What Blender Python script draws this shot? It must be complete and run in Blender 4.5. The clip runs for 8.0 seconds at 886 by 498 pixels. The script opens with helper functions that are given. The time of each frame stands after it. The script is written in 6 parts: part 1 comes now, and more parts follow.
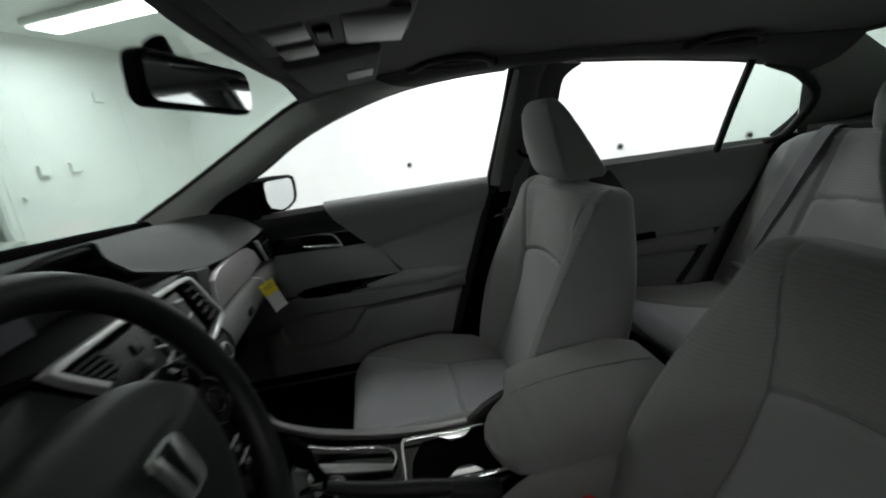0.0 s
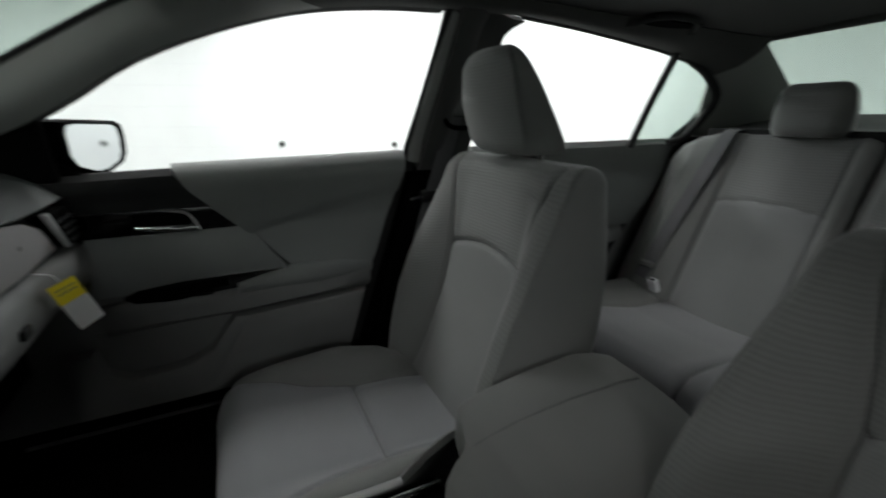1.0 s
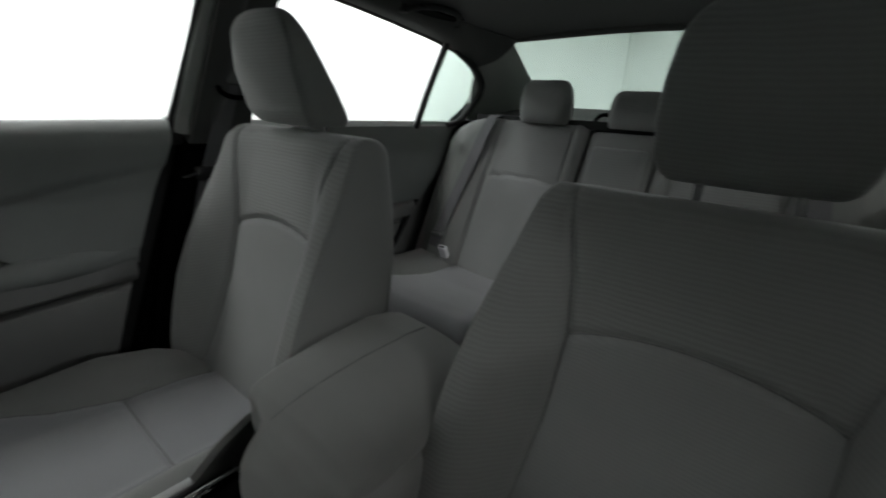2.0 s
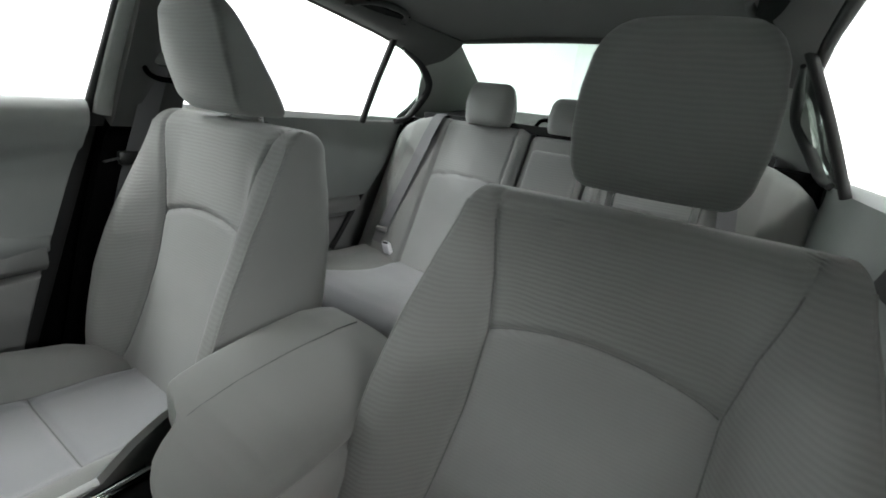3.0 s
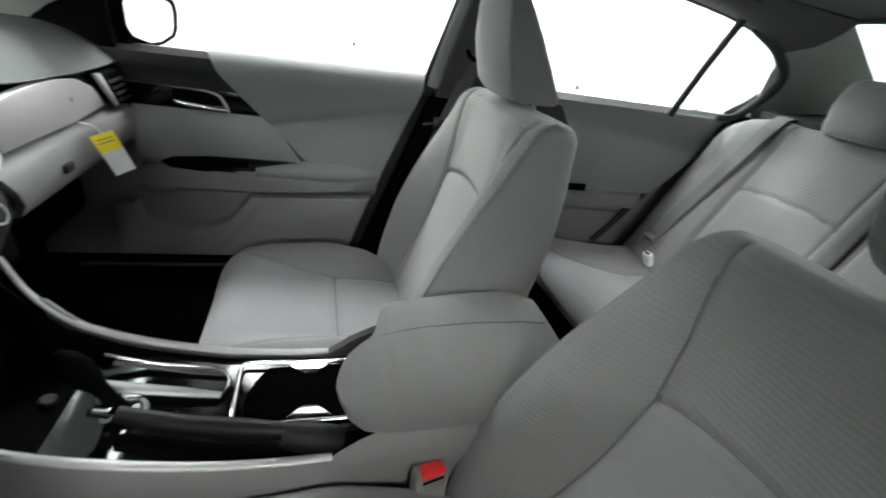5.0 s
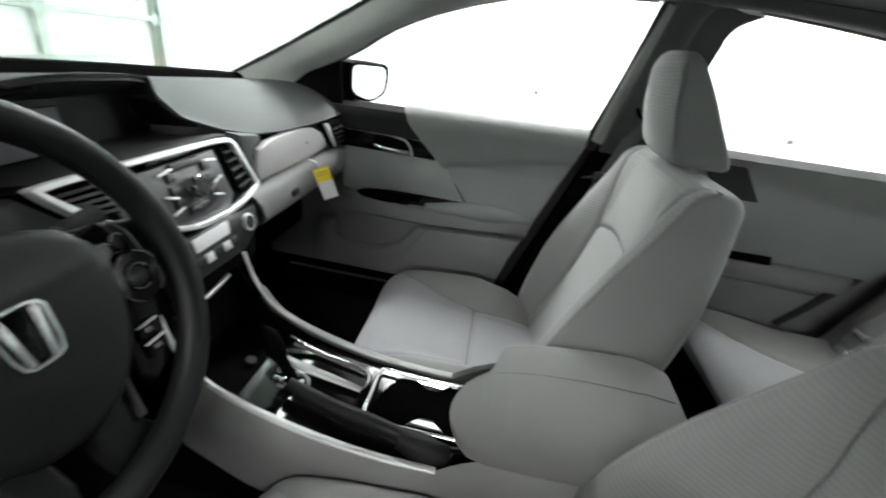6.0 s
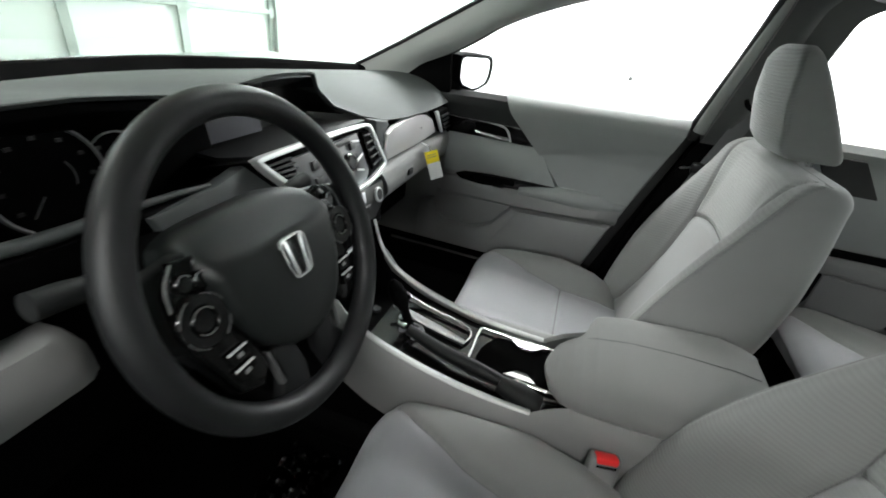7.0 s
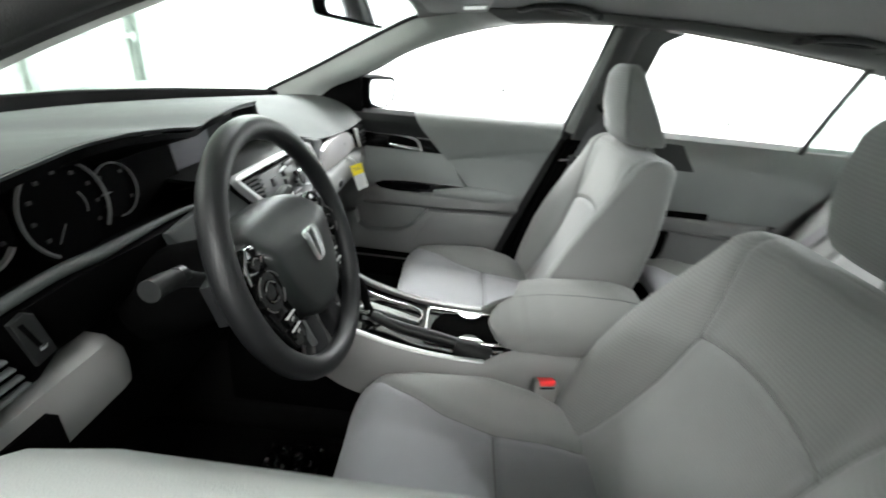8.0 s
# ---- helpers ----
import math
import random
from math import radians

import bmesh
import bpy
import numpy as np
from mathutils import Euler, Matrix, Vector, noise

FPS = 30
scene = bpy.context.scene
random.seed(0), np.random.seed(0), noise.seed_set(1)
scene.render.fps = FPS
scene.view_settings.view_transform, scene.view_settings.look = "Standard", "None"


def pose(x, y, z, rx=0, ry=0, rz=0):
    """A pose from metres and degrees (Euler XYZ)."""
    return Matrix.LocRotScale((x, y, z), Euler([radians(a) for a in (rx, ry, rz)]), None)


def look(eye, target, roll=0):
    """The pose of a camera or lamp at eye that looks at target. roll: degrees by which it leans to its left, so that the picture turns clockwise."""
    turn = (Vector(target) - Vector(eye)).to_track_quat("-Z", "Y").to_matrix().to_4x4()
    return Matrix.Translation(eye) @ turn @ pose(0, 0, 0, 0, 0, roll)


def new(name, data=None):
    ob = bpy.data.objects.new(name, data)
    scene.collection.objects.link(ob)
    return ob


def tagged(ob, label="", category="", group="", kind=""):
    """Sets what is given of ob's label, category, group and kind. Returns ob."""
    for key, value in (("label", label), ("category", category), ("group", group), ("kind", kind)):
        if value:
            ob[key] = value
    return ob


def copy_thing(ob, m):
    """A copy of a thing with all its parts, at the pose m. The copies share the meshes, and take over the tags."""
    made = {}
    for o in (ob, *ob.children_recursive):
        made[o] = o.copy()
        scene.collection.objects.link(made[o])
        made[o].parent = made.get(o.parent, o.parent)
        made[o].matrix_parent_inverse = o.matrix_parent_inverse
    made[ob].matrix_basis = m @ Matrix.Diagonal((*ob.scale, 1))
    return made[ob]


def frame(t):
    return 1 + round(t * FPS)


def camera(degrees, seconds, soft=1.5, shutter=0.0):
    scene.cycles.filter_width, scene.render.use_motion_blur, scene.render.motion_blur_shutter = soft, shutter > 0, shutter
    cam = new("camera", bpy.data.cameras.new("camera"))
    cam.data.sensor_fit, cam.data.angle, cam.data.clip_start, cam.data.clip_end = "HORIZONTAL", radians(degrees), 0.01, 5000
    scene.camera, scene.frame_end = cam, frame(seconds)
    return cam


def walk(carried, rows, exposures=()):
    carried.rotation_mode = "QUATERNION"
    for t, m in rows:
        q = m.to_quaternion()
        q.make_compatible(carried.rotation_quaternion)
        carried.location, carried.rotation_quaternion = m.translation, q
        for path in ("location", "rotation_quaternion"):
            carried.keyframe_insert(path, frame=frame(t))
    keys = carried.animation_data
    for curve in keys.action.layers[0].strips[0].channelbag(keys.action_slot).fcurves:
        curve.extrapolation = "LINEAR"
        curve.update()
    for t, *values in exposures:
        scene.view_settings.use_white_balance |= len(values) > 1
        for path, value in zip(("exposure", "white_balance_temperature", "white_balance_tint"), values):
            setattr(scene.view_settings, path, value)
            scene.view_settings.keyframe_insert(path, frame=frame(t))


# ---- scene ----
cam = camera(92.7, 8.0, soft=1.8, shutter=0.5)
PATH = [
    (0, (-0.659, 0.468, 1.171), (1.247, 0.18, 0.639), -6.2),
    (0.5, (-0.467, 0.48, 1.117), (1.393, -0.035, 0.592), -1.5),
    (1, (-0.371, 0.513, 1.091), (1.338, -0.343, 0.503), 0.3),
    (1.5, (-0.379, 0.506, 1.072), (1.04, -0.753, 0.44), 1.8),
    (2, (-0.415, 0.499, 1.071), (0.729, -1.017, 0.446), 3.7),
    (2.2, (-0.425, 0.496, 1.073), (0.609, -1.088, 0.424), 4.6),
    (3.3, (-0.452, 0.488, 1.083), (0.506, -1.161, 0.479), 7.4),
    (3.5, (-0.447, 0.478, 1.088), (0.669, -1.066, 0.478), 7.2),
    (4, (-0.466, 0.438, 1.103), (0.951, -0.792, 0.412), 9.4),
    (4.2, (-0.479, 0.415, 1.107), (1.028, -0.675, 0.372), 10.0),
    (5.3, (-0.521, 0.363, 1.143), (1.205, -0.051, 0.222), 10.3),
    (5.5, (-0.529, 0.351, 1.152), (1.238, 0.08, 0.255), 10.0),
    (6, (-0.561, 0.349, 1.173), (1.235, 0.488, 0.304), 8.9),
    (6.5, (-0.619, 0.37, 1.186), (1.133, 0.775, 0.311), 8.1),
    (7, (-0.692, 0.394, 1.192), (1.001, 0.843, 0.225), 7.8),
    (7.5, (-0.792, 0.446, 1.202), (0.951, 0.775, 0.278), 7.9),
    (8, (-0.881, 0.462, 1.21), (0.926, 0.467, 0.353), 6.7),
]
walk(cam, [(t, look(eye, target, roll)) for t, eye, target, roll in PATH],
     [(0.0, -1.4), (1.0, -1.4), (1.9, -1.3), (2.2, -0.7), (3.3, 0.4), (5.5, 0.58), (7.3, 0.82), (8.0, 1.2)])

# ---- light ----
world = bpy.data.worlds.new("world")
world.use_nodes = True
world.node_tree.nodes["Background"].inputs[0].default_value = (0.9, 1.0, 0.95, 1)
world.node_tree.nodes["Background"].inputs[1].default_value = 0.002
scene.world = world

# ---- materials ----


def material(name, color, rough=0.6, metal=0.0, grain=0.0, grain_scale=900.0, vary=0.12, vary_scale=9.0, sheen=0.0, coat=0.0, spec=0.5):
    """Base colour with broad and fine variation and a fine relief; sizes follow object coordinates in metres."""
    m = bpy.data.materials.new(name)
    m.use_nodes = True
    n, links = m.node_tree.nodes, m.node_tree.links
    b = n["Principled BSDF"]
    b.inputs["Roughness"].default_value = rough
    b.inputs["Metallic"].default_value = metal
    b.inputs["Specular IOR Level"].default_value = spec
    b.inputs["Sheen Weight"].default_value = sheen
    b.inputs["Sheen Roughness"].default_value = 0.6
    b.inputs["Coat Weight"].default_value = coat
    b.inputs["Coat Roughness"].default_value = 0.05
    co = n.new("ShaderNodeTexCoord")
    broad = n.new("ShaderNodeTexNoise")
    broad.inputs["Scale"].default_value = vary_scale
    broad.inputs["Detail"].default_value = 5.0
    links.new(co.outputs["Object"], broad.inputs["Vector"])
    ramp = n.new("ShaderNodeMapRange")
    ramp.inputs["From Min"].default_value, ramp.inputs["From Max"].default_value = 0.3, 0.7
    ramp.inputs["To Min"].default_value, ramp.inputs["To Max"].default_value = 1.0 - vary, 1.0 + vary
    links.new(broad.outputs["Fac"], ramp.inputs["Value"])
    mul = n.new("ShaderNodeVectorMath")
    mul.operation = "SCALE"
    mul.inputs[0].default_value = color[:3]
    links.new(ramp.outputs["Result"], mul.inputs["Scale"])
    links.new(mul.outputs["Vector"], b.inputs["Base Color"])
    rr = n.new("ShaderNodeMapRange")
    rr.inputs["To Min"].default_value, rr.inputs["To Max"].default_value = max(0.0, rough - 0.08), min(1.0, rough + 0.08)
    links.new(broad.outputs["Fac"], rr.inputs["Value"])
    links.new(rr.outputs["Result"], b.inputs["Roughness"])
    if grain:
        fine = n.new("ShaderNodeTexNoise")
        fine.inputs["Scale"].default_value = grain_scale
        fine.inputs["Detail"].default_value = 2.0
        links.new(co.outputs["Object"], fine.inputs["Vector"])
        bump = n.new("ShaderNodeBump")
        bump.inputs["Strength"].default_value = grain
        bump.inputs["Distance"].default_value = 0.0006
        links.new(fine.outputs["Fac"], bump.inputs["Height"])
        links.new(bump.outputs["Normal"], b.inputs["Normal"])
    return m


def ribbed(name, color, pitch=0.0085, strength=0.5, axis=(0, 0.35, 1.0), contrast=0.1):
    """Woven cloth with fine ribs running across, over a fine thread grain."""
    m = material(name, color, 0.92, vary=0.07, vary_scale=5.0, sheen=0.25, grain=0.35, grain_scale=1400.0, spec=0.25)
    n, links = m.node_tree.nodes, m.node_tree.links
    b = n["Principled BSDF"]
    co = n["Texture Coordinate"]
    along = n.new("ShaderNodeVectorMath")
    along.operation = "DOT_PRODUCT"
    along.inputs[1].default_value = Vector(axis).normalized()
    links.new(co.outputs["Object"], along.inputs[0])
    soft = n.new("ShaderNodeTexNoise")
    soft.inputs["Scale"].default_value = 22.0
    links.new(co.outputs["Object"], soft.inputs["Vector"])
    add = n.new("ShaderNodeMath")
    add.operation = "MULTIPLY_ADD"
    add.inputs[1].default_value = 0.006
    links.new(soft.outputs["Fac"], add.inputs[0])
    links.new(along.outputs["Value"], add.inputs[2])
    mul = n.new("ShaderNodeMath")
    mul.operation = "MULTIPLY"
    mul.inputs[1].default_value = 2 * math.pi / pitch
    links.new(add.outputs["Value"], mul.inputs[0])
    sine = n.new("ShaderNodeMath")
    sine.operation = "SINE"
    links.new(mul.outputs["Value"], sine.inputs[0])
    bump = n.new("ShaderNodeBump")
    bump.inputs["Strength"].default_value = strength
    bump.inputs["Distance"].default_value = 0.0012
    links.new(sine.outputs["Value"], bump.inputs["Height"])
    old = b.inputs["Normal"].links[0].from_node
    links.new(old.outputs["Normal"], bump.inputs["Normal"])
    links.new(bump.outputs["Normal"], b.inputs["Normal"])
    shade = n.new("ShaderNodeMapRange")
    shade.inputs["From Min"].default_value, shade.inputs["From Max"].default_value = -1.0, 1.0
    shade.inputs["To Min"].default_value, shade.inputs["To Max"].default_value = 1.0 - contrast, 1.0 + contrast
    links.new(sine.outputs["Value"], shade.inputs["Value"])
    tint = n.new("ShaderNodeVectorMath")
    tint.operation = "SCALE"
    links.new(b.inputs["Base Color"].links[0].from_socket, tint.inputs[0])
    links.new(shade.outputs["Result"], tint.inputs["Scale"])
    links.new(tint.outputs["Vector"], b.inputs["Base Color"])
    return m


def glow(name, color, strength):
    m = bpy.data.materials.new(name)
    m.use_nodes = True
    b = m.node_tree.nodes["Principled BSDF"]
    b.inputs["Base Color"].default_value = (*color, 1)
    b.inputs["Emission Color"].default_value = (*color, 1)
    b.inputs["Emission Strength"].default_value = strength
    return m


def tinted_glass(name, color):
    """Clear tinted pane whose gloss grows towards grazing angles."""
    m = bpy.data.materials.new(name)
    m.use_nodes = True
    n, links = m.node_tree.nodes, m.node_tree.links
    n.remove(n["Principled BSDF"])
    clear = n.new("ShaderNodeBsdfTransparent")
    clear.inputs[0].default_value = (*color, 1)
    shine = n.new("ShaderNodeBsdfGlossy")
    shine.inputs["Roughness"].default_value = 0.02
    face = n.new("ShaderNodeLayerWeight")
    face.inputs["Blend"].default_value = 0.5
    power = n.new("ShaderNodeMath")
    power.operation = "POWER"
    power.inputs[1].default_value = 5.0
    links.new(face.outputs["Facing"], power.inputs[0])
    scale = n.new("ShaderNodeMath")
    scale.operation = "MULTIPLY_ADD"
    scale.inputs[1].default_value, scale.inputs[2].default_value = 0.6, 0.02
    links.new(power.outputs[0], scale.inputs[0])
    mix = n.new("ShaderNodeMixShader")
    links.new(scale.outputs[0], mix.inputs[0])
    links.new(clear.outputs[0], mix.inputs[1])
    links.new(shine.outputs[0], mix.inputs[2])
    links.new(mix.outputs[0], n["Material Output"].inputs[0])
    return m


def block_wall(name, color):
    """Painted block wall: faint courses with shallow joints."""
    m = material(name, color, 0.7, vary=0.04, vary_scale=1.2)
    n, links = m.node_tree.nodes, m.node_tree.links
    b, co = n["Principled BSDF"], n["Texture Coordinate"]
    turn = n.new("ShaderNodeVectorRotate")
    turn.rotation_type = "Z_AXIS"
    turn.inputs["Angle"].default_value = radians(25 - 90)
    links.new(co.outputs["Object"], turn.inputs["Vector"])
    sep, comb = n.new("ShaderNodeSeparateXYZ"), n.new("ShaderNodeCombineXYZ")
    links.new(turn.outputs[0], sep.inputs[0])
    links.new(sep.outputs["X"], comb.inputs["X"])
    links.new(sep.outputs["Z"], comb.inputs["Y"])
    brick = n.new("ShaderNodeTexBrick")
    brick.inputs["Scale"].default_value = 1.0
    brick.inputs["Brick Width"].default_value, brick.inputs["Row Height"].default_value = 0.4, 0.2
    brick.inputs["Mortar Size"].default_value = 0.004
    brick.inputs["Mortar Smooth"].default_value = 0.4
    links.new(comb.outputs[0], brick.inputs["Vector"])
    dim = n.new("ShaderNodeMapRange")
    dim.inputs["To Min"].default_value, dim.inputs["To Max"].default_value = 1.0, 0.975
    links.new(brick.outputs["Fac"], dim.inputs["Value"])
    mul = n.new("ShaderNodeVectorMath")
    mul.operation = "SCALE"
    links.new(b.inputs["Base Color"].links[0].from_socket, mul.inputs[0])
    links.new(dim.outputs["Result"], mul.inputs["Scale"])
    links.new(mul.outputs["Vector"], b.inputs["Base Color"])
    bump = n.new("ShaderNodeBump")
    bump.invert = True
    bump.inputs["Distance"].default_value = 0.0015
    links.new(brick.outputs["Fac"], bump.inputs["Height"])
    links.new(bump.outputs["Normal"], b.inputs["Normal"])
    return m


CLOTH = ribbed("seat_cloth_ribbed", (0.165, 0.169, 0.165), pitch=0.0062, strength=0.14, contrast=0.05)
CLOTH_LOWER = ribbed("seat_cloth_fine", (0.193, 0.197, 0.197), pitch=0.0045, strength=0.08, contrast=0.02)
CLOTH_SMOOTH = material("seat_cloth_plain", (0.183, 0.185, 0.196), 0.93, grain=0.5, grain_scale=1100, vary=0.06, vary_scale=6, sheen=0.3, spec=0.25)
CLOTH_SIDE = material("seat_side_cloth", (0.160, 0.163, 0.158), 0.9, grain=0.45, grain_scale=1000, vary=0.05, vary_scale=6, sheen=0.2, spec=0.3)
SEAM = material("seam_thread", (0.12, 0.12, 0.12), 0.9, vary=0.2, vary_scale=300)
VINYL = material("grey_vinyl", (0.178, 0.188, 0.184), 0.6, grain=0.5, grain_scale=700, vary=0.04, spec=0.4)
PLASTIC = material("grey_plastic", (0.165, 0.166, 0.163), 0.62, grain=0.45, grain_scale=800, vary=0.05, spec=0.4)
DARK = material("charcoal_plastic", (0.007, 0.0076, 0.0076), 0.6, grain=0.5, grain_scale=800, vary=0.08, spec=0.25)
DASH = material("dash_pad", (0.031, 0.0355, 0.035), 0.7, grain=0.5, grain_scale=650, vary=0.06, spec=0.45)
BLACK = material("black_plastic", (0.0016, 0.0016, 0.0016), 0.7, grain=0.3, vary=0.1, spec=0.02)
GLOSS = material("gloss_black", (0.003, 0.003, 0.003), 0.09, vary=0.1, spec=0.26)
LEATHER = material("wheel_urethane", (0.0065, 0.0068, 0.0072), 0.48, grain=0.2, grain_scale=1300, vary=0.08, spec=0.22)
HUB = material("airbag_cover", (0.0040, 0.0050, 0.0048), 0.47, grain=0.4, grain_scale=900, vary=0.08, spec=0.28)
SILVER = material("silver_paint", (0.62, 0.63, 0.625), 0.34, 0.5, grain=0.1, grain_scale=2000, vary=0.04)
SATIN = material("satin_metal_trim", (0.40, 0.405, 0.40), 0.45, 0.4, vary=0.05)
EMBLEM = material("emblem_chrome", (0.55, 0.55, 0.55), 0.22, 1.0, vary=0.05)
CHROME = material("chrome", (0.75, 0.75, 0.75), 0.08, 1.0, vary=0.03)
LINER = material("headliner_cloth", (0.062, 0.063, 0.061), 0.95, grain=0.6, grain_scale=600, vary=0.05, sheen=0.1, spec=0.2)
HANDLE = material("handle_grey", (0.012, 0.0125, 0.012), 0.7, grain=0.3, vary=0.05)
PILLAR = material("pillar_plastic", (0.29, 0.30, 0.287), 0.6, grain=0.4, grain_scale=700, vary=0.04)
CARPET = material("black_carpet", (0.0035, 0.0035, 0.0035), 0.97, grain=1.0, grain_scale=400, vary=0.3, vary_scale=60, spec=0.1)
BODY = material("car_paint", (0.30, 0.02, 0.03), 0.25, 0.2, vary=0.03, coat=0.8)
RUBBER = material("black_rubber", (0.006, 0.006, 0.006), 0.7, grain=0.3, vary=0.15)
BELT = material("belt_webbing", (0.11, 0.11, 0.115), 0.8, grain=0.8, grain_scale=1500, vary=0.08)
RED = material("red_plastic", (0.75, 0.03, 0.03), 0.4, vary=0.04)
YELLOW = material("yellow_paper", (0.85, 0.68, 0.02), 0.7, vary=0.03)
PAPER = material("white_paper", (0.8, 0.8, 0.8), 0.75, vary=0.03)
INSERT = material("pale_satin_insert", (0.60, 0.58, 0.585), 0.30, 0.5, vary=0.04)
GREEN = material("green_switch", (0.01, 0.04, 0.028), 0.3, vary=0.1)
RINGGREY = material("dial_grey", (0.17, 0.17, 0.17), 0.45, 0.2, vary=0.05)
PALE = material("pale_display", (0.62, 0.62, 0.64), 0.25, vary=0.05)
FACE = material("radio_face_grey", (0.055, 0.057, 0.060), 0.38, vary=0.06, spec=0.4)
LINE = material("satin_line", (0.55, 0.55, 0.55), 0.3, 0.25, vary=0.04)
DIM = material("dim_satin", (0.10, 0.10, 0.10), 0.35, 0.5, vary=0.05)
BUTTON = material("grey_buttons", (0.0055, 0.0058, 0.006), 0.4, vary=0.05)
SCREEN = material("display_screen", (0.085, 0.082, 0.095), 0.6, vary=0.04, spec=0.2)
BLOCKS = block_wall("white_block_wall", (0.84, 0.86, 0.85))
WALL = material("white_wall_paint", (0.78, 0.8, 0.78), 0.7, grain=0.4, grain_scale=60, vary=0.05, vary_scale=1.5)
CONCRETE = material("concrete_floor", (0.36, 0.36, 0.34), 0.75, grain=0.6, grain_scale=90, vary=0.2, vary_scale=2.0)
DOORPANEL = material("white_door_paint", (0.74, 0.77, 0.74), 0.45, grain=0.2, grain_scale=200, vary=0.05, vary_scale=2)
STEEL = material("grey_steel", (0.42, 0.45, 0.43), 0.45, 0.4, vary=0.15, vary_scale=12)
TUBE = glow("lamp_tube", (1.0, 1.0, 0.97), 30.0)
GLASS = tinted_glass("tinted_glass", (0.80, 0.86, 0.83))
PANE = tinted_glass("dark_pane", (0.5, 0.52, 0.5))
MIRROR = material("mirror_glass", (0.72, 0.74, 0.75), 0.01, 1.0, vary=0.0)

# ---- building tools ----


def root_of(ob):
    while ob.parent:
        ob = ob.parent
    return ob


def thing(name, base, label, category, group="", kind=""):
    ob = new(name)
    ob.empty_display_size = 0.05
    ob.location = base
    return tagged(ob, label, category, group, kind)


def solid(name, verts, faces, mat, parent=None, label="", smooth=True, sharp=None):
    """One mesh object from vertices in world metres, under a thing or a part."""
    base = Vector(root_of(parent).location) if parent else Vector((0, 0, 0))
    me = bpy.data.meshes.new(name)
    me.from_pydata([tuple(Vector(v) - base) for v in verts], [], [list(f) for f in faces])
    me.materials.append(mat)
    if smooth:
        me.shade_smooth()
        if sharp:
            me.set_sharp_from_angle(angle=radians(sharp))
    me.update()
    ob = new(name, me)
    ob.parent = parent
    if label:
        tagged(ob, label)
    return ob


def part(name, bm, mat, parent, label="", smooth=True, sharp=35):
    bmesh.ops.recalc_face_normals(bm, faces=bm.faces)
    verts = [v.co.copy() for v in bm.verts]
    bm.verts.index_update()
    faces = [[v.index for v in f.verts] for f in bm.faces]
    bm.free()
    return solid(name, verts, faces, mat, parent, label, smooth, sharp)


def grid_faces(nu, nv, wrap_v=False, caps=False):
    faces = []
    for i in range(nu - 1):
        for j in range(nv if wrap_v else nv - 1):
            k = (j + 1) % nv
            faces.append((i * nv + j, i * nv + k, (i + 1) * nv + k, (i + 1) * nv + j))
    if caps:
        faces.append(tuple(range(nv - 1, -1, -1)))
        faces.append(tuple((nu - 1) * nv + j for j in range(nv)))
    return faces


def clipped(verts, faces, keep):
    """The piece of a mesh where keep >= 0, cut cleanly along keep = 0."""
    out, index, new_faces = [], {}, []

    def vertex(key, place):
        if key not in index:
            index[key] = len(out)
            out.append(place)
        return index[key]

    for f in faces:
        ring = []
        for a, b in zip(f, tuple(f[1:]) + (f[0],)):
            if keep[a] >= 0:
                ring.append(vertex(a, verts[a]))
            if (keep[a] >= 0) != (keep[b] >= 0):
                lo, hi = min(a, b), max(a, b)
                w = keep[lo] / (keep[lo] - keep[hi])
                ring.append(vertex((lo, hi), verts[lo] + w * (verts[hi] - verts[lo])))
        if len(ring) >= 3:
            new_faces.append(ring)
    return np.array(out), new_faces


def smooth01(x):
    x = np.clip(x, 0, 1)
    return x * x * (3 - 2 * x)


def table(x, pairs):
    return np.interp(x, [p[0] for p in pairs], [p[1] for p in pairs])


def curve_through(points, n):
    """Points spread along a smooth curve through the given ones."""
    p = np.array(points, float)
    d = np.r_[0, np.cumsum(np.linalg.norm(np.diff(p, axis=0), axis=1))]
    m = np.gradient(p, d, axis=0)
    s = np.linspace(0, d[-1], n)
    i = np.clip(np.searchsorted(d, s, side="right") - 1, 0, len(p) - 2)
    h = (d[i + 1] - d[i])[:, None]
    u = ((s - d[i])[:, None]) / h
    return (2 * u**3 - 3 * u**2 + 1) * p[i] + (u**3 - 2 * u**2 + u) * h * m[i] + (-2 * u**3 + 3 * u**2) * p[i + 1] + (u**3 - u**2) * h * m[i + 1]


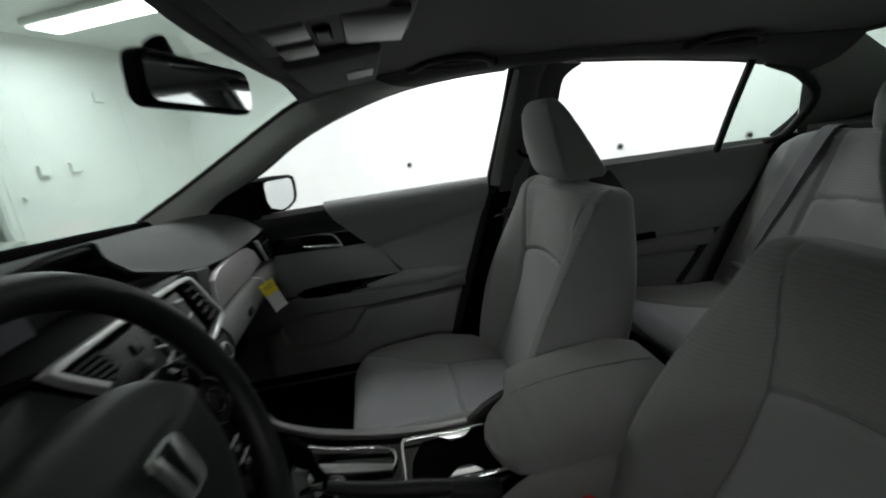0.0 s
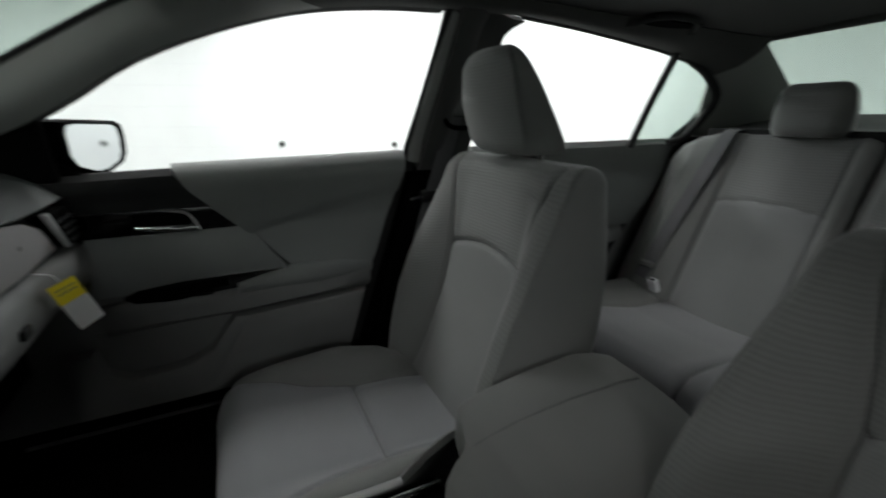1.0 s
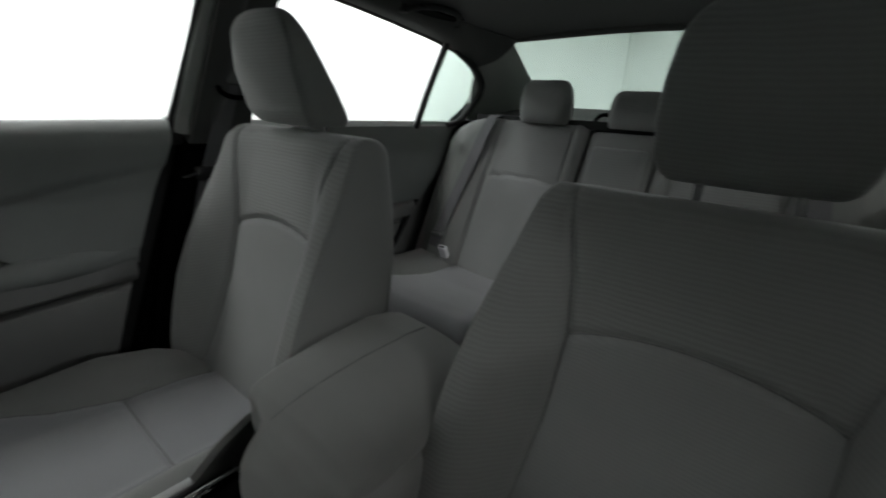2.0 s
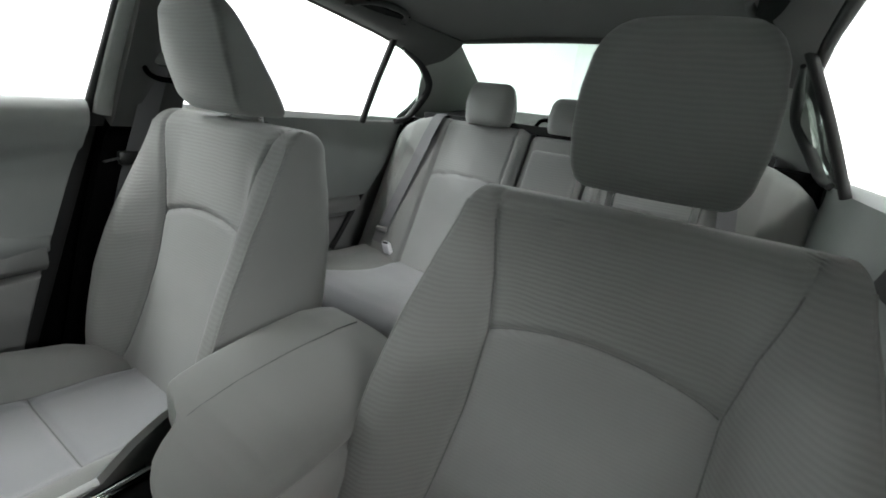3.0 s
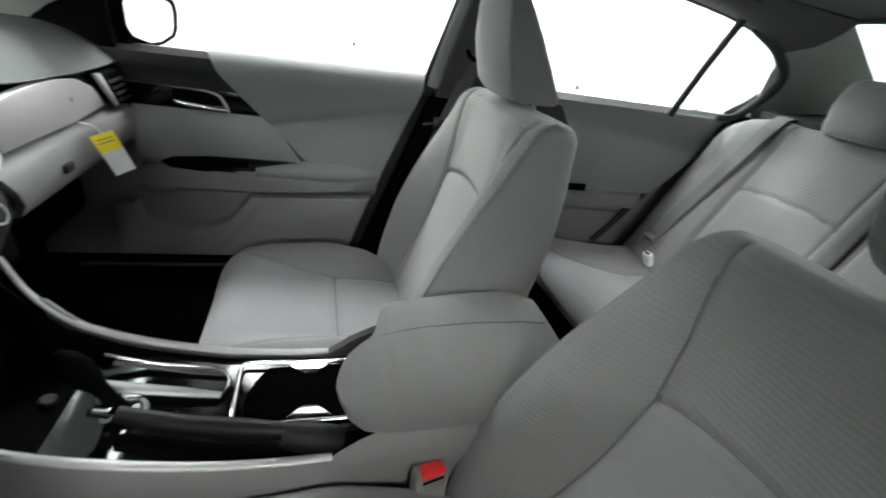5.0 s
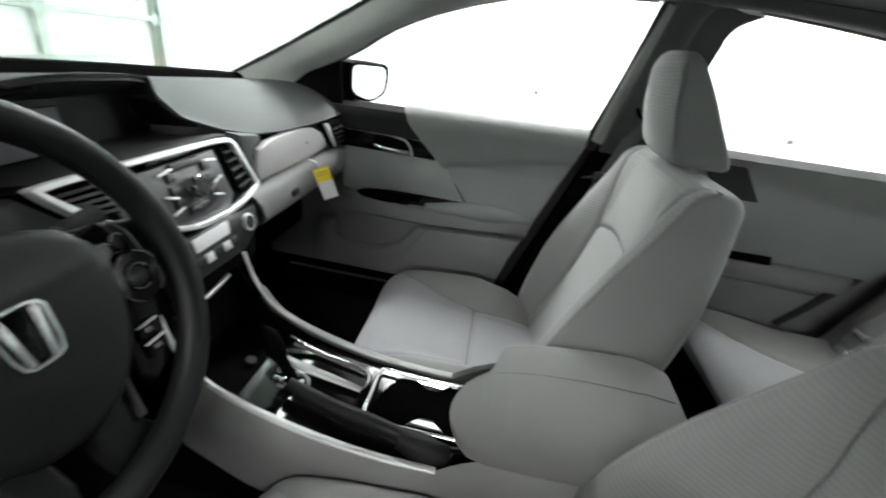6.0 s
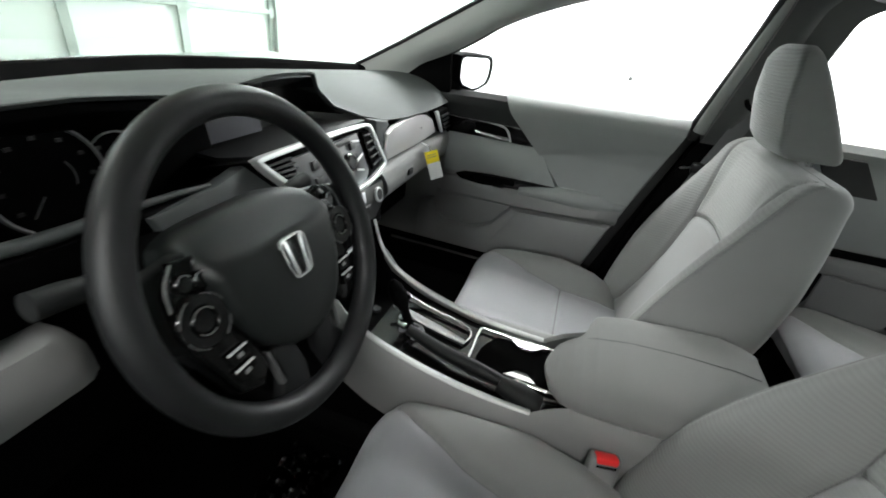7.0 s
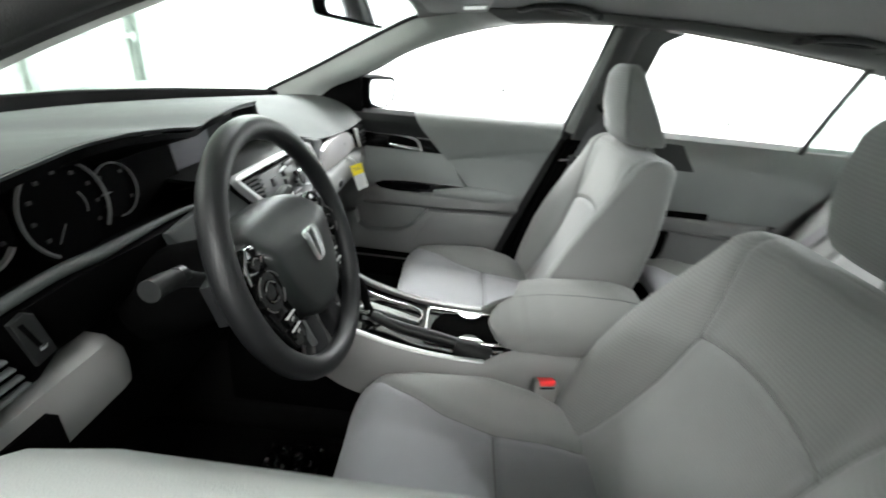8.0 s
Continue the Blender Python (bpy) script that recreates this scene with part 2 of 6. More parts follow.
def tube(name, points, radius, mat, parent, label="", n=40, sides=10, flat=1.0, up=(0, 0, 1), closed=False):
    """A round or flattened bar along a curve; radius may be a list."""
    c = curve_through(points, n) if not closed else np.array(points, float)
    n = len(c)
    t = np.gradient(c, axis=0) if not closed else np.roll(c, -1, 0) - np.roll(c, 1, 0)
    t /= np.linalg.norm(t, axis=1)[:, None]
    r = np.interp(np.linspace(0, 1, n), np.linspace(0, 1, len(np.atleast_1d(radius))), np.atleast_1d(radius))
    side = np.cross(t, up)
    side /= np.linalg.norm(side, axis=1)[:, None] + 1e-9
    top = np.cross(side, t)
    a = np.linspace(0, 2 * math.pi, sides, endpoint=False)
    v = c[:, None] + r[:, None, None] * (np.cos(a)[None, :, None] * side[:, None] + flat * np.sin(a)[None, :, None] * top[:, None])
    faces = grid_faces(n, sides, True, not closed)
    if closed:
        faces += [((n - 1) * sides + j, (n - 1) * sides + (j + 1) % sides, (j + 1) % sides, j) for j in range(sides)]
    return solid(name, v.reshape(-1, 3), faces, mat, parent, label, sharp=50)


def plate(name, outline, origin, u, v, depth, mat, parent, label="", bevel=0.003, segments=2):
    """A flat panel: an outline in the plane of u and v, thickened against u x v, with rounded front edges."""
    o, u, v = Vector(origin), Vector(u).normalized(), Vector(v).normalized()
    n = u.cross(v)
    bm = bmesh.new()
    front = [bm.verts.new(o + u * a + v * b) for a, b in outline]
    bm.faces.new(front)
    made = bmesh.ops.extrude_face_region(bm, geom=bm.faces[:])
    bmesh.ops.translate(bm, verts=[e for e in made["geom"] if isinstance(e, bmesh.types.BMVert)], vec=-n * depth)
    bmesh.ops.recalc_face_normals(bm, faces=bm.faces)
    if bevel:
        fs = set(front)
        edges = [e for e in bm.edges if e.verts[0] in fs and e.verts[1] in fs]
        bmesh.ops.bevel(bm, geom=edges, offset=bevel, segments=segments, affect="EDGES", profile=0.5, clamp_overlap=True)
    return part(name, bm, mat, parent, label)


def ring_plate(name, outer, inner, place, depth, mat, parent, label=""):
    """A flat frame between two outlines of equal count; place(a, b, lift) gives the world point."""
    n = len(outer)
    mid_o = [(o[0] * 0.82 + i[0] * 0.18, o[1] * 0.82 + i[1] * 0.18) for o, i in zip(outer, inner)]
    mid_i = [(o[0] * 0.18 + i[0] * 0.82, o[1] * 0.18 + i[1] * 0.82) for o, i in zip(outer, inner)]
    rings = [(outer, -depth), (outer, -0.002), (mid_o, 0.0), (mid_i, 0.0), (inner, -0.002), (inner, -depth)]
    verts = [place(a, b, h) for pts, h in rings for a, b in pts]
    faces = [(r * n + j, r * n + (j + 1) % n, ((r + 1) % 6) * n + (j + 1) % n, ((r + 1) % 6) * n + j) for r in range(6) for j in range(n)]
    bm = bmesh.new()
    vs = [bm.verts.new(v) for v in verts]
    for f in faces:
        bm.faces.new([vs[i] for i in f])
    return part(name, bm, mat, parent, label, sharp=25)


def ribbon(name, points, width, thick, across, mat, parent, label="", n=30):
    """A strap: a flat band along a curve, wide along across."""
    c = curve_through(points, n)
    t = np.gradient(c, axis=0)
    t /= np.linalg.norm(t, axis=1)[:, None]
    w = np.array(across, float)
    w = w - t * (t @ w)[:, None]
    w /= np.linalg.norm(w, axis=1)[:, None]
    m = np.cross(t, w)
    v = np.stack([c - w * width / 2 - m * thick / 2, c + w * width / 2 - m * thick / 2, c + w * width / 2 + m * thick / 2, c - w * width / 2 + m * thick / 2], 1)
    return solid(name, v.reshape(-1, 3), grid_faces(n, 4, True, True), mat, parent, label, smooth=False)


def block(name, lo, hi, mat, parent, label="", bevel=0.004, segments=2, m=None):
    bm = bmesh.new()
    bmesh.ops.create_cube(bm, size=1.0)
    size, mid = Vector(hi) - Vector(lo), (Vector(hi) + Vector(lo)) / 2
    for w in bm.verts:
        w.co = Vector((w.co.x * size.x, w.co.y * size.y, w.co.z * size.z)) + mid
    if bevel:
        bmesh.ops.bevel(bm, geom=bm.edges[:], offset=bevel, segments=segments, affect="EDGES", profile=0.5, clamp_overlap=True)
    if m:
        bmesh.ops.transform(bm, matrix=m, verts=bm.verts)
    return part(name, bm, mat, parent, label)


def disc(name, centre, axis, radius, depth, mat, parent, label="", sides=32, inner=0.0, bevel=0.0015):
    """A cylinder or, with an inner radius, a ring, whose front faces along axis."""
    w = Vector(axis).normalized()
    u = w.orthogonal().normalized()
    v = w.cross(u)
    c = Vector(centre)
    prof = [(radius, -depth), (radius, -bevel), (radius - bevel, 0)]
    if inner:
        prof += [(inner + bevel, 0), (inner, -bevel), (inner, -depth)]
    verts = [c + (u * math.cos(t) + v * math.sin(t)) * r + w * h for r, h in prof for t in np.linspace(0, 2 * math.pi, sides, endpoint=False)]
    n = len(prof)
    faces = [(a * sides + j, a * sides + (j + 1) % sides, (a + 1) * sides + (j + 1) % sides, (a + 1) * sides + j) for a in range(n - 1) for j in range(sides)]
    if inner:
        faces += [((n - 1) * sides + j, (n - 1) * sides + (j + 1) % sides, (j + 1) % sides, j) for j in range(sides)]
    else:
        faces += [tuple((n - 1) * sides + j for j in range(sides)), tuple(range(sides - 1, -1, -1))]
    return solid(name, verts, faces, mat, parent, label, sharp=35)


def sheet(name, rows, thick, mat, parent=None, label="", down=True):
    """A surface through rows of points, with thickness along its normals."""
    P = np.array(rows, float)
    du, dv = np.gradient(P, axis=0), np.gradient(P, axis=1)
    nrm = np.cross(du, dv)
    nrm /= np.linalg.norm(nrm, axis=2)[:, :, None] + 1e-12
    a, b, _ = P.shape
    V = np.concatenate([P.reshape(-1, 3), (P + nrm * thick).reshape(-1, 3)])
    k = a * b
    F = grid_faces(a, b)
    faces = F + [tuple(i + k for i in reversed(f)) for f in F]
    rim = [i * b for i in range(a)] + [(a - 1) * b + j for j in range(1, b)] + [i * b + b - 1 for i in range(a - 2, -1, -1)] + [j for j in range(b - 2, 0, -1)]
    faces += [(i, i + k, j + k, j) for i, j in zip(rim, rim[1:] + rim[:1])]
    bm = bmesh.new()
    vs = [bm.verts.new(v) for v in V]
    for f in faces:
        try:
            bm.faces.new([vs[i] for i in f])
        except ValueError:
            pass
    return part(name, bm, mat, parent, label, sharp=40)


def rounded_loop(w, front, back, rf, rb, n):
    """A closed rounded rectangle in (x, y): half width w, from back to front, with its corner radii; starts at the left of the front."""
    pts = []
    for cx, cy, r, a0 in ((w, front, rf, 90), (w, back, rb, 0), (-w, back, rb, -90), (-w, front, rf, -180)):
        sx, sy = (1 if cx > 0 else -1), (1 if cy == front else -1)
        for a in np.linspace(a0, a0 - 90, 9):
            pts.append((cx - sx * r + r * math.cos(radians(a)), cy - sy * r + r * math.sin(radians(a))))
    p = np.array(pts + pts[:1])
    d = np.r_[0, np.cumsum(np.linalg.norm(np.diff(p, axis=0), axis=1))]
    s = np.linspace(0, d[-1], n, endpoint=False)
    return np.c_[np.interp(s, d, p[:, 0]), np.interp(s, d, p[:, 1])]


def cap_steps(lo, hi, r, n):
    """Steps from lo to hi that crowd where the ends round off, and how far each one is drawn in."""
    a = np.linspace(0, math.pi / 2, 9)
    q = np.r_[lo + r * (1 - np.cos(a)), np.linspace(lo + r, hi - r, n)[1:-1], hi - r * (1 - np.cos(a))[::-1]]
    inset = np.r_[r * (1 - np.sin(a)), np.zeros(n - 2), (r * (1 - np.sin(a)))[::-1]]
    return q, inset

# ---- garage ----
GX, GY, GA = -0.66, 0.467, radians(-25)  # the car stands askew in its bay
U, N = Vector((math.cos(GA), math.sin(GA), 0)), Vector((-math.sin(GA), math.cos(GA), 0))
CEIL = 2.42
RIGHT, FRONT, LEFT, REAR = 4.8, 4.7, -3.6, -5.0


def bay(a, b, z):
    return Vector((GX, GY, 0)) + U * a + N * b + Vector((0, 0, z))


def bay_box(name, a0, a1, b0, b1, z0, z1, mat, parent=None, label="", kind="", bevel=0.0):
    bm = bmesh.new()
    bmesh.ops.create_cube(bm, size=1.0)
    for w in bm.verts:
        w.co = bay(a0 + (a1 - a0) * (w.co.x + 0.5), b0 + (b1 - b0) * (w.co.y + 0.5), z0 + (z1 - z0) * (w.co.z + 0.5))
    if bevel:
        bmesh.ops.bevel(bm, geom=bm.edges[:], offset=bevel, segments=1, affect="EDGES")
    return tagged(part(name, bm, mat, parent, label, smooth=False), kind=kind)


bay_box("floor", LEFT - 0.2, RIGHT + 0.2, REAR - 0.2, FRONT + 0.2, -0.2, 0.0, CONCRETE, kind="structure", label="grey concrete garage floor")
bay_box("ceiling", LEFT, RIGHT, REAR, FRONT, CEIL, CEIL + 0.15, WALL, kind="structure", label="white painted garage ceiling")
bay_box("wall_right", RIGHT, RIGHT + 0.2, REAR, FRONT, 0, CEIL + 0.15, BLOCKS, kind="structure", label="white painted garage side wall with faint block courses")
bay_box("wall_left", LEFT - 0.2, LEFT, REAR, FRONT, 0, CEIL + 0.15, WALL, kind="structure", label="white painted garage side wall")
bay_box("wall_rear", LEFT - 0.2, RIGHT + 0.2, REAR - 0.2, REAR, 0, CEIL + 0.15, BLOCKS, kind="structure", label="white painted garage rear wall")
DOOR_R = 2.43
bay_box("wall_front", DOOR_R, RIGHT + 0.2, FRONT, FRONT + 0.2, 0, CEIL + 0.15, WALL, kind="structure", label="white painted wall beside the overhead door")

# ceiling lamps: the first is visible, the rest are added to light walls and cabin
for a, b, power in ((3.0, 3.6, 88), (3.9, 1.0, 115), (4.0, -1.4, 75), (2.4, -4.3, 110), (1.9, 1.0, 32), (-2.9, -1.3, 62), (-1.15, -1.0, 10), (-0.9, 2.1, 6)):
    lamp = thing("ceiling_and_fill_lamp", bay(a, b, CEIL), "white fluorescent ceiling lamp fixture, switched on, most of the set added as fill", "ceiling lamp", "garage ceiling lamps")
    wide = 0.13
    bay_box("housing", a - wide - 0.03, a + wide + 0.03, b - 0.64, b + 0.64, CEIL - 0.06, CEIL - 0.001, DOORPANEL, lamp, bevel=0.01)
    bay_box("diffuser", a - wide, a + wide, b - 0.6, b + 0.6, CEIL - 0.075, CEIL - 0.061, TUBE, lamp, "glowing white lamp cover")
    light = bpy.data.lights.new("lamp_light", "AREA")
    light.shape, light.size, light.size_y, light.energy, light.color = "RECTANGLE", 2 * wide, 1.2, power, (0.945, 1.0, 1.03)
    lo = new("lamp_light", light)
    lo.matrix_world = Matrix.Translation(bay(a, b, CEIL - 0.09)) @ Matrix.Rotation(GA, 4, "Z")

# overhead door
door = thing("overhead_door", bay(0.5, FRONT, 0), "white sectional overhead garage door with steel bars and windows", "garage door")
zs = [0.0, 0.48, 0.99, 1.50, 2.0, CEIL + 0.14]
STILES = [DOOR_R - 0.86 * k for k in range(8)]
for i in range(5):
    if i == 2:
        continue
    bay_box("panel", LEFT, DOOR_R, FRONT + 0.02, FRONT + 0.07, zs[i] + 0.006, zs[i + 1] - 0.006, DOORPANEL, door, bevel=0.006)
for a1 in STILES[:7]:
    a0 = max(a1 - 0.86, LEFT)
    bay_box("window_pane", a0 + 0.10, a1 - 0.10, FRONT + 0.04, FRONT + 0.05, zs[2] + 0.13, zs[3] - 0.09, PANE, door, "dark window pane")
    bay_box("stile", a1 - 0.035, a1 + 0.035, FRONT - 0.03, FRONT + 0.02, 0.02, CEIL, STEEL, door, bevel=0.004)
    bay_box("window_rail", a0, a1, FRONT + 0.02, FRONT + 0.07, zs[2] + 0.004, zs[2] + 0.13, DOORPANEL, door)
    bay_box("window_rail", a0, a1, FRONT + 0.02, FRONT + 0.07, zs[3] - 0.09, zs[3] - 0.004, DOORPANEL, door)
    bay_box("window_stile", a0 + 0.001, a0 + 0.10, FRONT + 0.02, FRONT + 0.07, zs[2] + 0.13, zs[3] - 0.09, DOORPANEL, door)
    bay_box("window_stile", a1 - 0.10, a1 - 0.001, FRONT + 0.02, FRONT + 0.07, zs[2] + 0.13, zs[3] - 0.09, DOORPANEL, door)
    for z in zs[1:5]:
        bay_box("hinge", a1 - 0.05, a1 + 0.05, FRONT - 0.068, FRONT - 0.061, z - 0.05, z + 0.05, STEEL, door, bevel=0.002)
for z in zs[1:5]:
    bay_box("bar", LEFT, DOOR_R, FRONT - 0.06, FRONT - 0.031, z - 0.022, z + 0.022, STEEL, door, bevel=0.008)
bay_box("track", DOOR_R + 0.002, DOOR_R + 0.055, FRONT - 0.1, FRONT - 0.001, 0.0, CEIL - 0.01, STEEL, door, bevel=0.006)
for z in np.arange(0.3, 2.4, 0.35):
    bay_box("track_bracket", DOOR_R + 0.056, DOOR_R + 0.10, FRONT - 0.03, FRONT - 0.001, z - 0.03, z + 0.03, STEEL, door, bevel=0.003)
bay_box("wall_outside", LEFT - 0.2, RIGHT + 0.2, FRONT + 0.6, FRONT + 0.7, 0, CEIL + 0.15, CONCRETE, kind="structure", label="dim surface beyond the door windows")
# boxes and seams on the front wall, anchors on the side wall
for a, z, w in ((2.94, 1.21, 0.045), (3.22, 1.21, 0.045), (3.66, 1.90, 0.05), (2.72, 0.98, 0.015)):
    bx = thing("junction_box", bay(a, FRONT, z), "small white junction box on the garage wall", "junction box", "wall boxes")
    bay_box("cover", a - w, a + w, FRONT - 0.045, FRONT - 0.001, z - w * 1.1, z + w * 1.1, DOORPANEL, bx, bevel=0.006)
    bay_box("conduit", a - 0.004, a + 0.004, FRONT - 0.0035, FRONT - 0.001, z + w * 1.1, CEIL - 0.002, DOORPANEL, bx, "thin white conduit", bevel=0.001)
for a in (2.56, 2.62, 3.9, 4.35):
    bay_box("wall_seam", a - 0.006, a + 0.006, FRONT - 0.005, FRONT - 0.0005, 0.0, CEIL, DOORPANEL, kind="structure", label="white panel joint strip on the wall")
for b in (1.71, 0.55, -0.60, -1.75, -2.9):
    an = thing("wall_anchor", bay(RIGHT, b, 0.83), "small dark ring anchor on the white wall", "wall anchor", "wall anchors")
    disc("plate", bay(RIGHT - 0.006, b, 0.835), -U, 0.036, 0.006, STEEL, an, "white round plate", sides=20)
    disc("ring", bay(RIGHT - 0.03, b, 0.835), -U, 0.016, 0.02, BLACK, an, "dark steel ring", sides=20, inner=0.007)

# ---- car shell ----
SX = 0.385  # half the distance between the front seats' middles


def mirrored(points, sign):
    return [(p[0] * sign, *p[1:]) for p in points]


body = thing("car_body", (0, 0.2, 0.0), "dark red sedan body shell around a grey cabin", "car body", kind="structure")
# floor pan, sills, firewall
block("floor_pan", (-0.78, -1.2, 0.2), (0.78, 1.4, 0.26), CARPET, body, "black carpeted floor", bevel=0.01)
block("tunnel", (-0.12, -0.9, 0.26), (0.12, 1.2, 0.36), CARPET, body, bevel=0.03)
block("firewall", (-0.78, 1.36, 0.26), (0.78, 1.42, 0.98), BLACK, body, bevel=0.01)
block("rear_bulkhead", (-0.78, -1.3, 0.26), (0.78, -1.06, 1.034), BLACK, body, bevel=0.01)
for s in (-1, 1):
    block("sill", (s * 0.84 - 0.06, -1.1, 0.0), (s * 0.84 + 0.06, 1.45, 0.36), BLACK, body, bevel=0.02)
    block("sill_trim", (s * 0.755 - 0.025, 0.1, 0.3), (s * 0.755 + 0.025, 1.1, 0.375), BLACK, body, bevel=0.008)
    block("scuff_strip", (s * 0.735 - 0.006, 0.16, 0.374), (s * 0.735 + 0.006, 1.0, 0.379), DIM, body, bevel=0.002)
for s in (-1, 1):
    # filler block that keeps the door gaps black
    block("side_liner", (s * 0.835 - 0.03, -1.25, 0.3), (s * 0.835 + 0.03, 1.4, 0.955), BLACK, body, "black filler behind the door gaps", bevel=0.0)
# headliner
yy = np.linspace(0.62, -1.0, 40)
roof_edge = lambda y: table(y, [(-1.0, 0.47), (-0.8, 0.5), (-0.4, 0.525), (0.0, 0.525), (0.35, 0.53), (0.62, 0.55)])
roof_z = lambda y: table(y, [(-1.0, 1.353), (-0.7, 1.364), (-0.2, 1.372), (0.2, 1.368), (0.45, 1.345), (0.62, 1.31)])
rows = [[(roof_edge(y) * k, y, roof_z(y) - 0.028 * abs(k) ** 2.6) for k in np.linspace(1.02, -1.02, 31)] for y in yy]
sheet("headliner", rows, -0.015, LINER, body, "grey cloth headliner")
rows = [[(k * 0.62, y, roof_z(y) + 0.05 - 0.03 * abs(k) ** 2.6) for k in np.linspace(1, -1, 21)] for y in np.linspace(0.66, -1.06, 30)]
sheet("roof_skin", rows, -0.01, BODY, body, "painted roof panel")

WIN_F = [(0.745, 1.0, 0.966), (0.735, 0.955, 1.022), (0.722, 0.85, 1.076), (0.69, 0.79, 1.106), (0.672, 0.75, 1.129), (0.638, 0.678, 1.173), (0.592, 0.484, 1.254), (0.569, 0.353, 1.289), (0.556, 0.183, 1.312), (0.553, 0.04, 1.321)]
WIN_R = [(0.55, -0.166, 1.326), (0.553, -0.35, 1.316), (0.562, -0.55, 1.301), (0.577, -0.759, 1.282), (0.611, -1.006, 1.227), (0.647, -1.099, 1.167), (0.70, -1.10, 1.08), (0.739, -1.047, 1.014)]
for s in (-1, 1):
    win_f = WIN_F if s > 0 else [(p[0] - 0.01 * q, p[1], p[2] + 0.022 * q) for p, q in zip(WIN_F, (0, 0, 0.2, 0.6, 0.9, 1, 0.8, 0.4, 0.1, 0))]
    top = np.vstack([curve_through(win_f, 40), curve_through(WIN_R[:5], 34)])
    ws = curve_through([(0.735, 1.17, 1.0), (0.70, 1.02, 1.077), (0.642, 0.80, 1.196), (0.582, 0.62, 1.286), (0.556, 0.52, 1.318)], 30)
    ins = np.vstack([ws, np.array([(roof_edge(y) - 0.034, y, roof_z(y) - 0.027) for y in np.linspace(0.48, -1.0, 44)])])
    d = np.r_[0, np.cumsum(np.linalg.norm(np.diff(ins, axis=0), axis=1))]
    e = np.r_[0, np.cumsum(np.linalg.norm(np.diff(top, axis=0), axis=1))]
    rows = []
    for q in np.linspace(0, 1, 70):
        b = np.array([np.interp(q * e[-1], e, top[:, k]) for k in range(3)])
        a = np.array([np.interp(q * d[-1], d, ins[:, k]) for k in range(3)])
        line = []
        for w in np.linspace(0, 1, 9):
            p = a + (b - a) * w
            bulge = 0.016 * math.sin(math.pi * w)
            p = p + np.array((-0.75 * bulge, 0, -0.6 * bulge))
            line.append((p[0] * s, p[1], p[2]))
        rows.append(line)
    cut_at = next(i for i, line in enumerate(rows) if line[0][1] < 0.46)
    sheet("pillar_trim", rows[:cut_at + 1], 0.02 * s, PILLAR, body, "grey plastic front pillar trim")
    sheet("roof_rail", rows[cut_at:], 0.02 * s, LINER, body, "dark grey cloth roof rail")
    # black frame round the door openings
    tube("window_frame", mirrored([(p[0] + 0.016, p[1], p[2] + 0.012) for p in win_f], s), 0.012, RUBBER, body, "black door frame seal", n=60, sides=8)
    tube("door_frame_outer", mirrored([(p[0] + 0.034, p[1] + 0.004, p[2] + 0.020) for p in win_f], s), 0.022, RUBBER, body, "black outer door frame", n=60, sides=10)
    tube("window_frame", mirrored([(p[0] + 0.014, p[1], p[2] + 0.009) for p in WIN_R], s), 0.013, RUBBER, body, "black door frame seal", n=60, sides=8)
    tube("quarter_surround", mirrored([(0.566, -0.80, 1.268), (0.592, -0.965, 1.224), (0.622, -1.062, 1.162), (0.676, -1.075, 1.085), (0.714, -1.045, 1.024), (0.728, -0.99, 1.010)], s), [0.006, 0.011, 0.015, 0.017, 0.016, 0.011], RUBBER, body, "black quarter window surround", n=40, sides=8)
    # centre pillar: grey above the belt line, shade put in its colour; black below
    for name, z0, z1, m, lab, hollow in (("centre_pillar", 1.335, 0.97, LINER, "grey centre pillar trim, darkened for its shade, with a belt channel", 0.035), ("lower_pillar", 0.968, 0.36, BLACK, "black lower centre pillar", 0.0)):
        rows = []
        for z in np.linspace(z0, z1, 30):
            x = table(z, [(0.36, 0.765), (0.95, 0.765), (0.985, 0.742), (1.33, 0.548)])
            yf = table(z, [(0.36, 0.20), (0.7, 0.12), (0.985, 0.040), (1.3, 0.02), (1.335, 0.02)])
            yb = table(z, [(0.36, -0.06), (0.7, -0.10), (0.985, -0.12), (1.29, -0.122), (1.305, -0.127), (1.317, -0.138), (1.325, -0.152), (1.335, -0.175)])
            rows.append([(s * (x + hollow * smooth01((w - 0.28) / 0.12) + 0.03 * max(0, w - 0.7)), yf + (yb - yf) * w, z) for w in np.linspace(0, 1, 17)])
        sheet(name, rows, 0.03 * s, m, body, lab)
    tube("pillar_flange", mirrored([(0.549, 0.014, 1.316), (0.624, 0.028, 1.19), (0.722, 0.044, 1.02), (0.737, 0.048, 0.98)], s), [0.010, 0.011, 0.012, 0.012], PILLAR, body, "light grey pillar edge", n=20, sides=14, flat=2.0, up=(0, 1, 0))
    rows = [[(s * (x + 0.016), yo - 0.03 * w, z) for w in np.linspace(0, 1, 4)] for x, yo, z in curve_through([(0.548, 0.036, 1.335), (0.63, 0.048, 1.19), (0.757, 0.066, 0.98)], 14)]
    sheet("door_frame", rows, 0.012 * s, RUBBER, body, "black rear edge of the door frame")
    tube("glass_edge", mirrored([(p[0] + 0.002, p[1] + 0.003, p[2] + 0.003) for p in ws[::4]], s), 0.0065, RUBBER, body, "black windscreen edge", n=40, sides=6)
    tube("door_seal", mirrored([(0.553, 0.035, 1.325), (0.63, 0.045, 1.2), (0.757, 0.072, 0.985)], s), 0.011, RUBBER, body, "black door seal", n=16, sides=8)
